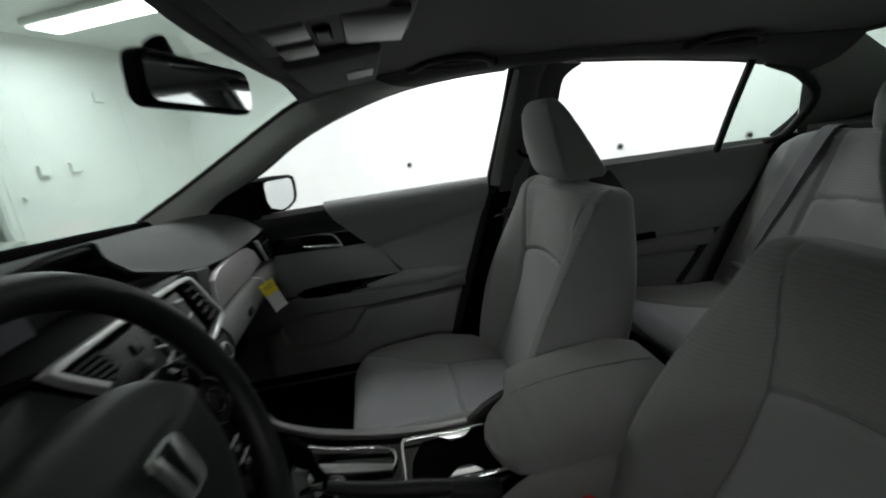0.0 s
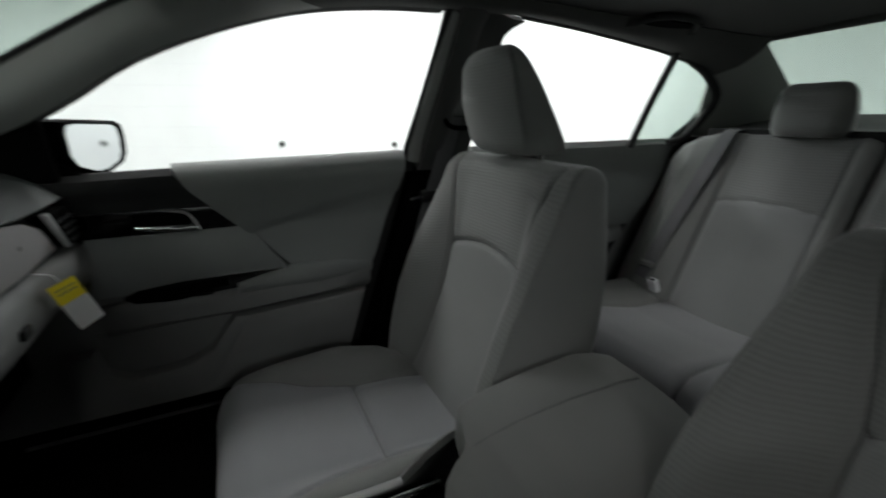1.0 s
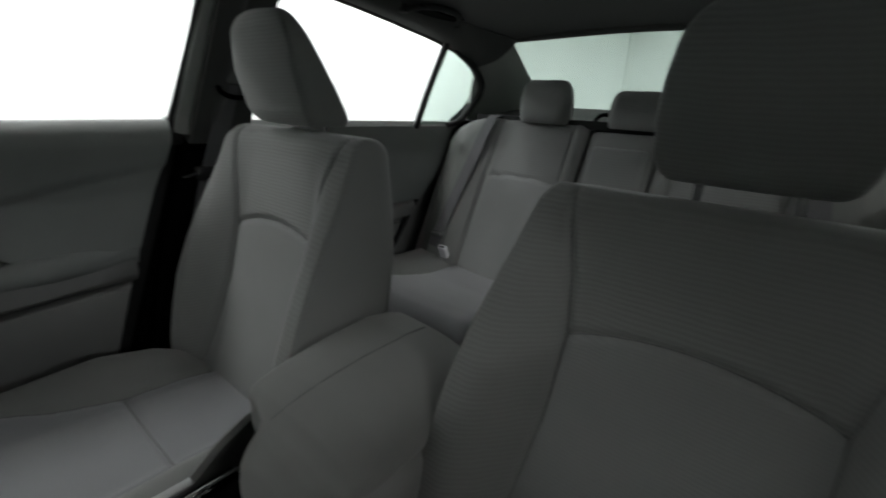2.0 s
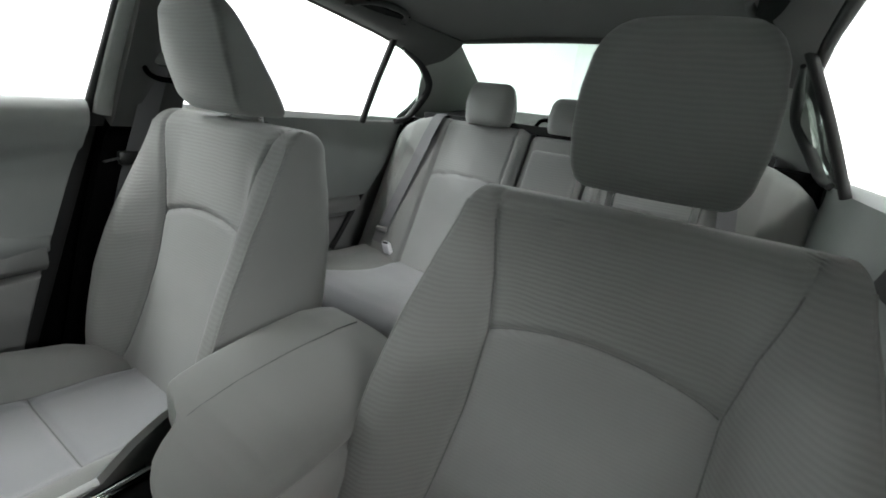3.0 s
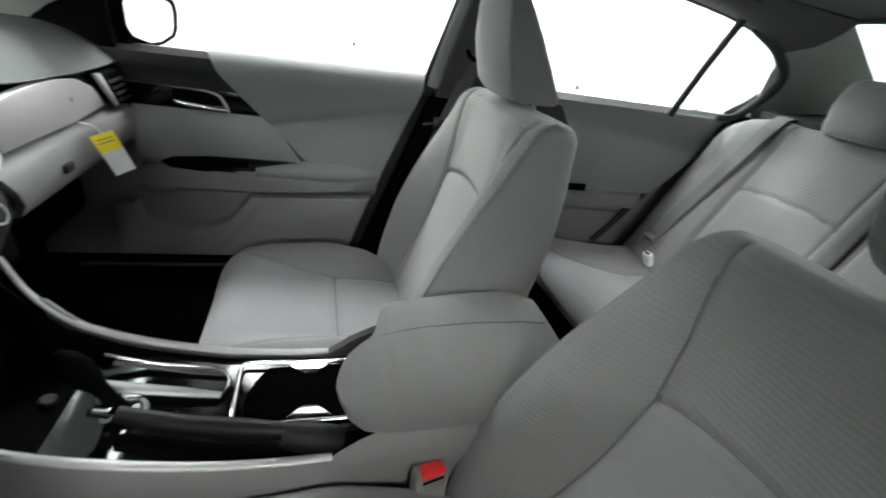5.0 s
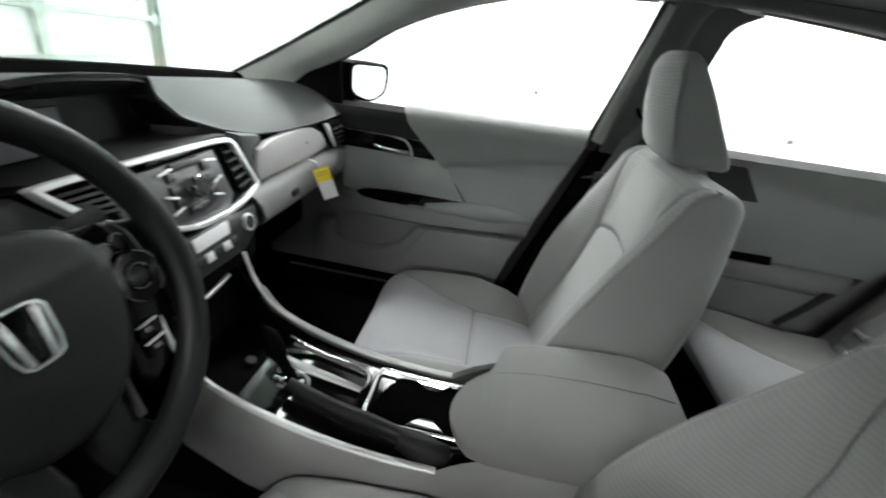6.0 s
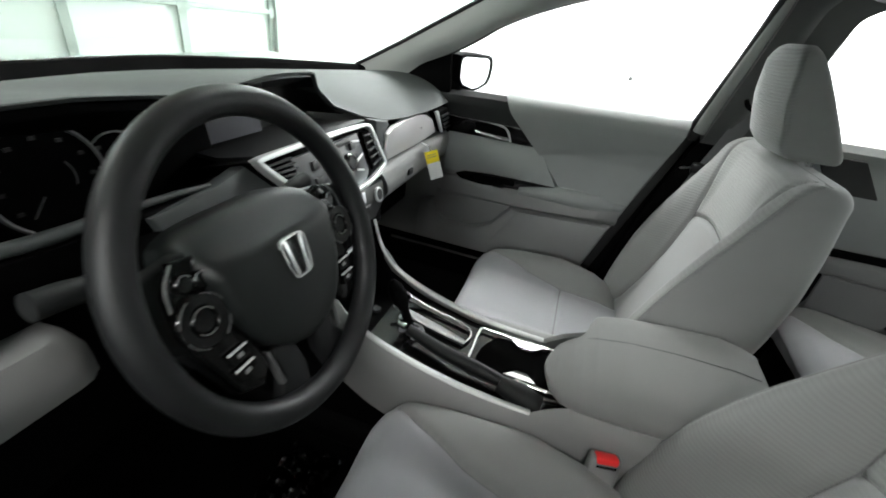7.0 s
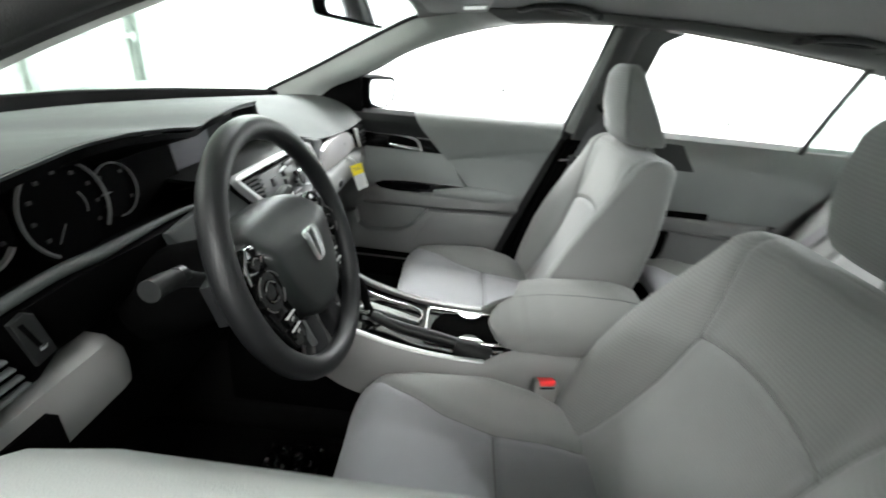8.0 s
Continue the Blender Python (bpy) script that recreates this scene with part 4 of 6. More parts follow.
box_loft("folding_armrest", -0.092, 0.092, 0.52, 0.985, -0.752, -0.86, CLOTH, bench, "ribbed grey folded centre armrest", slope=-0.46, cap=0.012, rf=0.018)
V, F = headrest_mesh(-0.03, 1.045, 1.165, [(0, -0.965), (1, -0.985)], [(0, -1.06), (1, -1.04)], [(0, 0.094), (0.5, 0.097), (1, 0.086)], 0.014, 0.03, 0.04)
solid("headrest", V, F, CLOTH, bench, "small dark centre headrest")

# ---- doors ----
UZ = (0, 0, 1)


def side_plate(name, pts, x, sign, depth, mat, parent, label="", bevel=0.004):
    """A panel on a cabin side: points are (y, z), its face looks into the cabin at distance x from the middle."""
    if sign > 0:
        return plate(name, [(-y, z) for y, z in pts], (x, 0, 0), (0, -1, 0), UZ, depth, mat, parent, label, bevel)
    return plate(name, [(y, z) for y, z in pts], (-x, 0, 0), (0, 1, 0), UZ, depth, mat, parent, label, bevel)


def front_door(s):
    d = thing("front_door", (s * 0.80, 0.45, 0.36), "grey front car door trim, window lowered, with gloss black trim", "car door", "front doors")
    side_plate("panel", [(1.10, 0.38), (0.275, 0.38), (0.062, 0.975), (0.90, 0.95), (1.10, 0.94)], 0.785, s, 0.10, PLASTIC, d, "grey plastic door panel", 0.006)
    # upper rear vinyl panel with a soft crease, rolling in to the belt line
    rows = []
    for q in np.linspace(0, 1, 30):
        z = 0.71 + 0.276 * q
        yf = 0.385 + (0.627 - 0.385) * q
        yr = 0.172 - (0.172 - 0.082) * q
        roll = table(q, [(0, 0), (0.5, 0.004), (0.8, 0.026), (0.9, 0.034), (0.95, 0.036), (0.98, 0.032), (1.0, 0.022)])
        if s < 0:
            yf += 0.075 * smooth01((q - 0.6) / 0.3)
            roll_w = lambda w: roll * smooth01((w + 0.02) / 0.07) * (1 - 0.6 * w)
        else:
            roll_w = lambda w: roll
        rows.append([(s * (0.770 - roll_w(w) - 0.008 * smooth01((q - 0.42 - 0.3 * w) / 0.08)), yf + (yr - yf) * w, z - 0.016 * (1 - w) * q) for w in np.linspace(0, 1, 24)])
    top_row = rows[-1]
    rows += [[(s * (abs(x) + e), y, z + h) for x, y, z in top_row] for e, h in ((0.004, 0.003), (0.010, 0.004), (0.018, 0.002), (0.026, -0.003))]
    sheet("upper_panel", rows, -0.02 * s, VINYL, d, "grey vinyl upper door panel")
    rows = []
    for q in np.linspace(0, 1, 12):
        z = 0.705 + 0.127 * q
        y0, y1 = 0.815, 0.395 + (0.49 - 0.395) * q
        rows.append([(s * (0.772 - 0.012 * math.sin(math.pi * q)), y0 + (y1 - y0) * w, z) for w in np.linspace(0, 1, 16)])
    sheet("mid_panel", rows, -0.02 * s, VINYL, d, "grey vinyl middle door panel")
    rows = []
    for q in np.linspace(0, 1, 10):
        z = 0.896 + 0.072 * q
        yr = 0.563 + (0.632 - 0.563) * q
        roll = table(q, [(0, 0), (0.4, 0.004), (0.8, 0.012), (0.92, 0.012), (1.0, 0.002)])
        rows.append([(s * (0.762 - roll), 0.90 + (yr - 0.925) * w, z - 0.013 * (1 - w) * q) for w in np.linspace(0, 1, 10)])
    sheet("belt_trim", rows, -0.02 * s, DARK, d, "charcoal plastic belt trim")
    g = side_plate("gloss_trim", [(0.875, 0.812), (0.70, 0.822), (0.487, 0.838), (0.549, 0.903), (0.624, 0.902), (0.875, 0.902)], 0.760, s, 0.03, GLOSS, d, "gloss black door trim", 0.004)
    tube("trim_line", [(s * 0.7555, 0.87, 0.892), (s * 0.757, 0.74, 0.892), (s * 0.757, 0.65, 0.888), (s * 0.757, 0.615, 0.878), (s * 0.757, 0.6, 0.855), (s * 0.757, 0.594, 0.838)], 0.0035, LINE, g, "thin satin outline", n=40, sides=6)
    side_plate("handle_cup", [(0.725, 0.838), (0.602, 0.838), (0.602, 0.875), (0.64, 0.884), (0.725, 0.884)], 0.7585, s, 0.004, BLACK, g, "black handle recess", 0.003)
    tube("inner_handle", [(s * 0.748, 0.715, 0.856), (s * 0.738, 0.68, 0.853), (s * 0.738, 0.63, 0.85), (s * 0.748, 0.6, 0.848)], [0.007, 0.009, 0.009, 0.008], CHROME, d, "chrome inner door handle", n=16, sides=10, flat=0.8)
    # armrest
    rows = []
    for y in np.linspace(0.82, 0.185, 40):
        top = table(y, [(0.15, 0.695), (0.4, 0.69), (0.53, 0.674), (0.65, 0.668), (0.75, 0.674), (0.82, 0.665)])
        out = table(y, [(0.185, 0.022), (0.22, 0.026), (0.29, 0.038), (0.38, 0.048), (0.55, 0.05), (0.74, 0.03), (0.82, 0.008)])
        low = table(y, [(0.15, 0.64), (0.5, 0.624), (0.7, 0.617), (0.82, 0.612)])
        rows.append([(s * (0.785 - out * k), y, z) for k, z in ((0, top), (0.5, top + 0.002), (0.85, top), (0.97, top - 0.006), (1.0, top - 0.016), (0.97, low + 0.008), (0.7, low), (0, low - 0.012))])
    sheet("armrest", rows, -0.008 * s, PLASTIC, d, "grey plastic door armrest")
    rows = []
    for y in np.linspace(0.53, 0.178, 18):
        t = table(y, [(0.16, 0.713), (0.3, 0.718), (0.38, 0.718), (0.46, 0.704), (0.53, 0.688)])
        taper = 0.03 * smooth01((0.36 - y) / 0.2)
        rows.append([(s * (x + taper), y, z) for x, z in ((0.776, t - 0.002), (0.75, t + 0.001), (0.738, t - 0.002), (0.731, t - 0.010), (0.730, 0.69), (0.734, 0.676), (0.742, 0.671))])
    sheet("armrest_pad", rows, -0.006 * s, VINYL, d, "padded grey armrest top")
    boat = [(0.768, 0.692), (0.74, 0.708), (0.65, 0.718), (0.49, 0.721), (0.372, 0.719), (0.385, 0.704), (0.53, 0.684), (0.535, 0.670), (0.65, 0.669), (0.747, 0.677)]
    sw = side_plate("switch_panel", boat, 0.746, s, 0.02, GLOSS, d, "gloss black switch panel and pull pocket", 0.003)
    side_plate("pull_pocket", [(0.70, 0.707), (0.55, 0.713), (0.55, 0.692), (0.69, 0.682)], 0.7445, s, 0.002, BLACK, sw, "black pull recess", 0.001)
    tube("panel_seam", [(s * 0.7605, 0.222, 0.725), (s * 0.757, 0.185, 0.82), (s * 0.738, 0.150, 0.91), (s * 0.724, 0.135, 0.955)], 0.0028, SEAM, d, "dark panel joint", n=24, sides=6)
    block("window_switch", (s * 0.742 - 0.004, 0.585, 0.676), (s * 0.742 + 0.004, 0.625, 0.684), GLOSS, d, "black window switch", bevel=0.003)
    # map pocket
    side_plate("pocket_front", [(0.90, 0.56), (0.90, 0.40), (0.66, 0.40), (0.60, 0.44), (0.53, 0.56), (0.50, 0.602), (0.548, 0.606), (0.61, 0.527), (0.66, 0.500), (0.70, 0.492), (0.79, 0.489), (0.832, 0.513), (0.846, 0.57)], 0.745, s, 0.045, PLASTIC, d, "moulded map pocket front", 0.014)
    side_plate("pocket_well", [(0.845, 0.605), (0.832, 0.514), (0.795, 0.491), (0.675, 0.495), (0.61, 0.526), (0.546, 0.606), (0.65, 0.62)], 0.782, s, 0.003, PLASTIC, d, "recessed map pocket", 0.001)
    side_plate("lower_panel", [(0.53, 0.602), (0.60, 0.505), (0.67, 0.472), (0.70, 0.40), (0.268, 0.40), (0.200, 0.618)], 0.747, s, 0.045, PLASTIC, d, "grey lower door panel", 0.012)
    tube("belt_seal", [(s * 0.788, 0.86, 0.962), (s * 0.786, 0.5, 0.972), (s * 0.784, 0.062, 0.980)], 0.012, RUBBER, d, "black window seal", n=20, sides=8)
    side_plate("rear_edge", [(0.281, 0.38), (0.235, 0.38), (0.03, 0.985), (0.068, 0.985)], 0.80, s, 0.06, RUBBER, d, "black rubber door edge seal", 0.004)
    block("outer_skin", (s * 0.885 - 0.012, 0.05, 0.34), (s * 0.885 + 0.012, 1.15, 0.95), BODY, d, "painted outer panel", bevel=0.008)
    # mirror sail
    side_plate("mirror_sail", [(1.02, 0.945), (0.822, 0.955), (0.824, 1.0), (0.832, 1.088), (0.957, 1.03), (1.0, 0.985)], 0.736, s, 0.012, BLACK, d, "black triangular mirror base cover", 0.006)
    return d


front_door(1)
door_d = front_door(-1)
tagged(door_d, "grey driver door trim, window lowered, seen from above")


def rear_door(s):
    d = thing("rear_door", (s * 0.80, -0.55, 0.36), "grey rear car door trim, window lowered", "car door", "rear doors")
    side_plate("panel", [(-0.10, 0.38), (-0.62, 0.38), (-0.80, 0.62), (-1.05, 0.985), (-1.06, 1.002), (-0.10, 0.978)], 0.765, s, 0.12, PLASTIC, d, "grey plastic rear door panel", 0.006)
    rows = []
    for q in np.linspace(0, 1, 14):
        z = 0.715 + 0.275 * q
        y1 = -0.83 - 0.23 * q
        rows.append([(s * (0.752 - 0.018 * math.sin(math.pi * min(1, 0.1 + q))), -0.14 + (y1 + 0.14) * w, z + 0.012 * w * q) for w in np.linspace(0, 1, 16)])
    top_row = rows[-1]
    rows += [[(s * (abs(x) + e), y, z + h) for x, y, z in top_row] for e, h in ((0.005, 0.003), (0.011, 0.003), (0.017, -0.001), (0.021, -0.008))]
    sheet("upper_panel", rows, -0.02 * s, VINYL, d, "grey vinyl rear upper panel")
    tube("rear_seal", [(s * 0.738, -1.045, 0.995), (s * 0.736, -0.93, 0.84), (s * 0.738, -0.80, 0.685), (s * 0.742, -0.73, 0.58), (s * 0.744, -0.67, 0.50)], 0.011, RUBBER, d, "black rear door edge seal", n=20, sides=8)
    rows = []
    for y in np.linspace(-0.2, -0.82, 24):
        out = table(y, [(-0.82, 0.02), (-0.76, 0.062), (-0.5, 0.07), (-0.2, 0.05)])
        rows.append([(s * (0.77 - out * k), y, z) for k, z in ((0, 0.706), (0.5, 0.704), (0.86, 0.701), (0.97, 0.695), (1.0, 0.684), (0.97, 0.664), (0.6, 0.654), (0, 0.646))])
    sheet("armrest", rows, -0.008 * s, PLASTIC, d, "grey rear door armrest")
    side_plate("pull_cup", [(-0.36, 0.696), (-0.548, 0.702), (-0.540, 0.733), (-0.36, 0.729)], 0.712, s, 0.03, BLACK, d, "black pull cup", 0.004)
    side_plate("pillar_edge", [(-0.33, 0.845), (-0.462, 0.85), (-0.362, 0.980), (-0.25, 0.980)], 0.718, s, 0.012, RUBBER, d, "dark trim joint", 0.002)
    seam = [(s * (0.749 - 0.018 * math.sin(math.pi * min(1, 0.1 + (z - 0.715) / 0.275))), y, z) for y, z in ((-0.385, 0.965), (-0.42, 0.915), (-0.456, 0.868), (-0.50, 0.795), (-0.537, 0.725))]
    tube("panel_seam", seam, 0.0028, SEAM, d, "dark panel joint", n=24, sides=6)
    side_plate("lower_panel", [(-0.44, 0.42), (-0.60, 0.42), (-0.77, 0.62), (-0.44, 0.63)], 0.752, s, 0.02, PLASTIC, d, "grey lower rear door panel", 0.010)
    # flat black wedge on the panel, without a hollow
    side_plate("pocket", [(-0.36, 0.50), (-0.43, 0.50), (-0.475, 0.625), (-0.36, 0.635)], 0.760, s, 0.01, BLACK, d, "flat black plate for the door pocket opening", 0.004)
    block("outer_skin", (s * 0.885 - 0.012, -1.1, 0.34), (s * 0.885 + 0.012, 0.04, 0.95), BODY, d, "painted outer panel", bevel=0.008)
    tube("belt_seal", [(s * 0.776, -0.09, 0.978), (s * 0.776, -0.6, 0.988), (s * 0.770, -1.05, 1.000)], 0.014, RUBBER, d, n=20, sides=8)
    return d


rear_door(1)
rear_door(-1)

# outside mirror
om = thing("door_mirror", (0.86, 0.80, 0.97), "black outside door mirror with clear glass", "door mirror")
o, ux, uy = Vector((0.835, 0.766, 1.03)), Vector((0.905, -0.425, 0.0)).normalized(), Vector((0, 0, 1))
face = [(-0.092, 0.035), (-0.090, -0.02), (-0.072, -0.046), (-0.012, -0.064), (0.03, -0.060), (0.076, -0.042), (0.090, -0.02), (0.094, 0.02), (0.088, 0.046), (0.07, 0.054), (-0.06, 0.057), (-0.085, 0.052)]
plate("shell", face, o, ux, uy, 0.085, BLACK, om, "black mirror shell", 0.010, 3)
plate("glass", [(0.80 * a - 0.010, 0.83 * b) for a, b in face], o + ux.cross(uy) * 0.0015, ux, uy, 0.003, MIRROR, om, "mirror glass", 0.0)
block("foot", (0.765, 0.80, 0.955), (0.84, 0.87, 1.0), BLACK, om, bevel=0.012)

# ---- dashboard ----
COWL_Z = 1.018
dash = thing("dashboard", (0, 1.0, 0.5), "charcoal dashboard with silver-trimmed centre vents", "dashboard")
EDGE = [(-0.76, 0.86, 1.02), (-0.68, 0.838, 1.055), (-0.572, 0.83, 1.074), (-0.478, 0.83, 1.086), (-0.413, 0.83, 1.086), (-0.33, 0.832, 1.078), (-0.28, 0.836, 1.070), (-0.25, 0.843, 1.067), (-0.22, 0.850, 1.070), (-0.18, 0.845, 1.077), (-0.13, 0.850, 1.080),
        (-0.08, 0.857, 1.079), (-0.03, 0.868, 1.075), (0.03, 0.885, 1.069), (0.08, 0.915, 1.061), (0.105, 0.930, 1.057), (0.128, 0.938, 1.052), (0.142, 0.94, 1.02), (0.165, 0.915, 0.985), (0.21, 0.872, 0.964), (0.27, 0.838, 0.950), (0.36, 0.820, 0.945), (0.5, 0.815, 0.940), (0.62, 0.818, 0.937), (0.76, 0.825, 0.936)]
ex = np.array(EDGE)
gx = np.unique(np.r_[np.linspace(-0.76, 0.76, 90), np.linspace(0.11, 0.2, 16)])
rows = []
for x in gx:
    ye, ze = np.interp(x, ex[:, 0], ex[:, 1]), np.interp(x, ex[:, 0], ex[:, 2])
    yw, zw = table(abs(x), [(0, 1.44), (0.2, 1.42), (0.42, 1.335), (0.6, 1.235), (0.76, 1.13)]), 0.985
    col = []
    for q in np.linspace(0, 1, 26) ** 1.4:
        y = ye + (yw - ye) * q
        if ze >= 1.03:
            z = zw + (ze - zw) * (1 - q) ** 0.9
        else:
            z = zw + 0.02 * math.sin(math.pi * q) + (ze - zw) * (1 - q) ** 5
        col.append((x, y, z))
    rows.append([(col[0][0], col[0][1] + 0.003, col[0][2] - 0.003)] + col)
sheet("top_pad", rows, -0.004, DASH, dash, "charcoal soft dash top")
rows = []
for x in np.linspace(-0.74, 0.74, 40):
    yw = table(abs(x), [(0, 1.44), (0.2, 1.42), (0.42, 1.335), (0.6, 1.235), (0.76, 1.13)])
    rows.append([(x, yw - 0.022, 0.980), (x, yw - 0.014, 1.0), (x, yw - 0.005, COWL_Z - 0.003 - 0.022 * x * x), (x, yw + 0.01, COWL_Z - 0.022 * x * x)])
sheet("windscreen_shroud", rows, -0.006, BLACK, dash, "black strip under the windscreen")

# instrument binnacle
rows = []
for x in np.linspace(-0.74, -0.13, 30):
    ye, ze = np.interp(x, ex[:, 0], ex[:, 1]), np.interp(x, ex[:, 0], ex[:, 2])
    lip = table(x, [(-0.74, 0.945), (-0.588, 0.950), (-0.50, 0.953), (-0.412, 0.948), (-0.329, 0.944), (-0.13, 0.92)])
    rows.append([(x, ye + 0.009, ze - 0.016), (x, ye + 0.05, ze - 0.032), (x, ye + 0.10, ze - 0.05), (x, 0.985, ze - 0.07), (x, 0.965, 0.90), (x, 0.90, lip - 0.012), (x, 0.866, lip), (x, 0.856, lip - 0.01), (x, 0.862, 0.88), (x, 0.89, 0.85)])
sheet("binnacle", rows, 0.008, BLACK, dash, "black instrument hood and recess")
cn = Vector((0.0, -1, 0.15)).normalized()


def dial(centre, radius, arcs, ticks, needle, name_label):
    face = disc("dial", centre, cn, radius * 1.02, 0.006, BLACK, dash, name_label)
    cx, cz = Vector((1, 0, 0)), Vector((0, cn.z, -cn.y)).normalized()
    c = Vector(centre)
    for a0, a1, wide in arcs:
        rows = [[c + (cx * math.cos(a) + cz * math.sin(a)) * (radius * r) + cn * h for r, h in ((1 - wide, 0.002), (1 - wide * 0.6, 0.005), (1 - wide * 0.3, 0.005), (1, 0.002))] for a in np.radians(np.linspace(a0, a1, 40))]
        sheet("dial_ring", rows, -0.001, RINGGREY, face, "grey open dial ring")
    for i in range(ticks):
        a = radians(215 - 250 * i / (ticks - 1))
        p = c + cn * 0.002 + (cx * math.cos(a) + cz * math.sin(a)) * radius * 0.74
        plate("mark", [(-0.0034, -0.0022), (0.0034, -0.0022), (0.0034, 0.0022), (-0.0034, 0.0022)], p, cx, cz, 0.001, BUTTON, face, "dim dial figure", bevel=0)
    a = radians(needle)
    d = cx * math.cos(a) + cz * math.sin(a)
    tube("needle", [c + cn * 0.004 + d * radius * 0.3, c + cn * 0.004 + d * radius * 0.72], 0.0009, RINGGREY, face, n=4, sides=6)
    return face


big = dial((-0.386, 0.958, 0.968), 0.066, [(234, -40, 0.075)], 9, 230, "dark speed dial")
rows = [[Vector((-0.386, 0.958, 0.968)) + cn * 0.004 + (Vector((1, 0, 0)) * math.cos(a) + Vector((0, cn.z, -cn.y)) * math.sin(a)) * r for r in (0.0262, 0.0275)] for a in np.radians(np.linspace(-25, 40, 20))]
sheet("dial_arc", rows, -0.001, RINGGREY, big, "grey inner dial arc")
dial((-0.300, 0.960, 0.968), 0.041, [(130, -100, 0.07)], 4, 180, "dark fuel dial")
dial((-0.503, 0.960, 0.978), 0.046, [(105, 60, 0.12), (190, 322, 0.14)], 5, 275, "dark rev dial")

# centre display recess
rows = []
for x in np.linspace(-0.165, 0.185, 24):
    ye, ze = np.interp(x, ex[:, 0], ex[:, 1]), np.interp(x, ex[:, 0], ex[:, 2])
    rows.append([(x, ye + 0.008, ze - 0.010), (x, 1.0, min(ze, 1.04) - 0.02), (x, 1.0, 0.945), (x, 0.93, 0.945), (x, 0.86, 0.962), (x, 0.848, 0.962)])
sheet("display_recess", rows, 0.008, DARK, dash, "charcoal display recess")
plate("display", [(-0.088, -0.030), (0.088, -0.030), (0.088, 0.034), (-0.088, 0.034)], (-0.085, 0.982, 0.978), (1, 0, 0.0), (0, 0.2, 1), 0.012, SCREEN, dash, "grey display screen, off", 0.003)

# centre stack
SO, SU, SV = Vector((0, 0.845, 0.96)), Vector((1, 0, 0)), Vector((0, 0.3, 1)).normalized()


def on_stack(x, z, lift=0.0):
    n = SU.cross(SV)
    return SO + SU * x + SV * ((z - 0.96) / SV.z) + n * lift


def stack_plate(name, pts, lift, depth, mat, parent, label="", bevel=0.003):
    return plate(name, [(x, (z - 0.96) / SV.z) for x, z in pts], SO + SU.cross(SV) * lift, SU, SV, depth, mat, parent, label, bevel)


stack_plate("stack_base", [(-0.19, 0.962), (-0.11, 0.885), (-0.09, 0.74), (0.16, 0.74), (0.215, 0.85), (0.19, 0.955)], -0.004, 0.10, BLACK, dash, "black centre stack", 0.004)
fr = stack_plate("radio_face", [(-0.10, 0.945), (-0.075, 0.865), (-0.07, 0.842), (0.13, 0.842), (0.15, 0.862), (0.135, 0.945)], 0.0, 0.02, FACE, dash, "dark grey radio panel", 0.003)
OUT = [(-0.192, 0.960), (-0.180, 0.969), (-0.05, 0.968), (0.08, 0.966), (0.178, 0.962), (0.198, 0.950), (0.216, 0.90), (0.234, 0.862), (0.228, 0.848), (0.14, 0.830), (0.02, 0.832), (-0.085, 0.872), (-0.118, 0.886)]
INN = [(-0.170, 0.956), (-0.166, 0.957), (-0.05, 0.957), (0.08, 0.955), (0.170, 0.951), (0.184, 0.944), (0.200, 0.90), (0.216, 0.865), (0.208, 0.859), (0.14, 0.842), (0.02, 0.844), (-0.075, 0.886), (-0.110, 0.900)]
OUT = [(o[0] * 0.7 + i[0] * 0.3, o[1] * 0.7 + i[1] * 0.3) for o, i in zip(OUT, INN)]


def softened(loop, rounds=2):
    """A closed outline with its corners cut round."""
    for _ in range(rounds):
        loop = [(a[0] * w + b[0] * (1 - w), a[1] * w + b[1] * (1 - w)) for a, b in zip(loop, loop[1:] + loop[:1]) for w in (0.8, 0.2)]
    return loop


OUT, INN = softened(OUT), softened(INN)
ring_plate("silver_frame", OUT, INN, lambda a, b, h: on_stack(a, b, 0.010 + h), 0.02, SILVER, dash, "silver frame round the centre vents")
for pts in ([(-0.166, 0.953), (-0.128, 0.912), (-0.086, 0.905), (-0.10, 0.953)], [(0.150, 0.944), (0.188, 0.944), (0.214, 0.866), (0.168, 0.858)]):
    vent = stack_plate("vent", pts, 0.001, 0.01, BLACK, dash, "black air vent", 0.002)
    for q in np.linspace(0.12, 0.88, 5):
        a = np.array(pts[0]) * (1 - q) + np.array(pts[1] if pts[0][0] < 0 else pts[3]) * q
        b = np.array(pts[3] if pts[0][0] < 0 else pts[1]) * (1 - q) + np.array(pts[2]) * q
        tube("slat", [on_stack(*a, 0.004), on_stack(*b, 0.004)], 0.0032, DARK, vent, n=4, sides=8, flat=0.6)
disc("tuning_knob", on_stack(0.055, 0.90, 0.022), SU.cross(SV), 0.019, 0.022, CHROME, dash, "chrome tuning knob", inner=0.0)
disc("knob_face", on_stack(0.055, 0.90, 0.0235), SU.cross(SV), 0.014, 0.002, DARK, dash, "dark knob face")
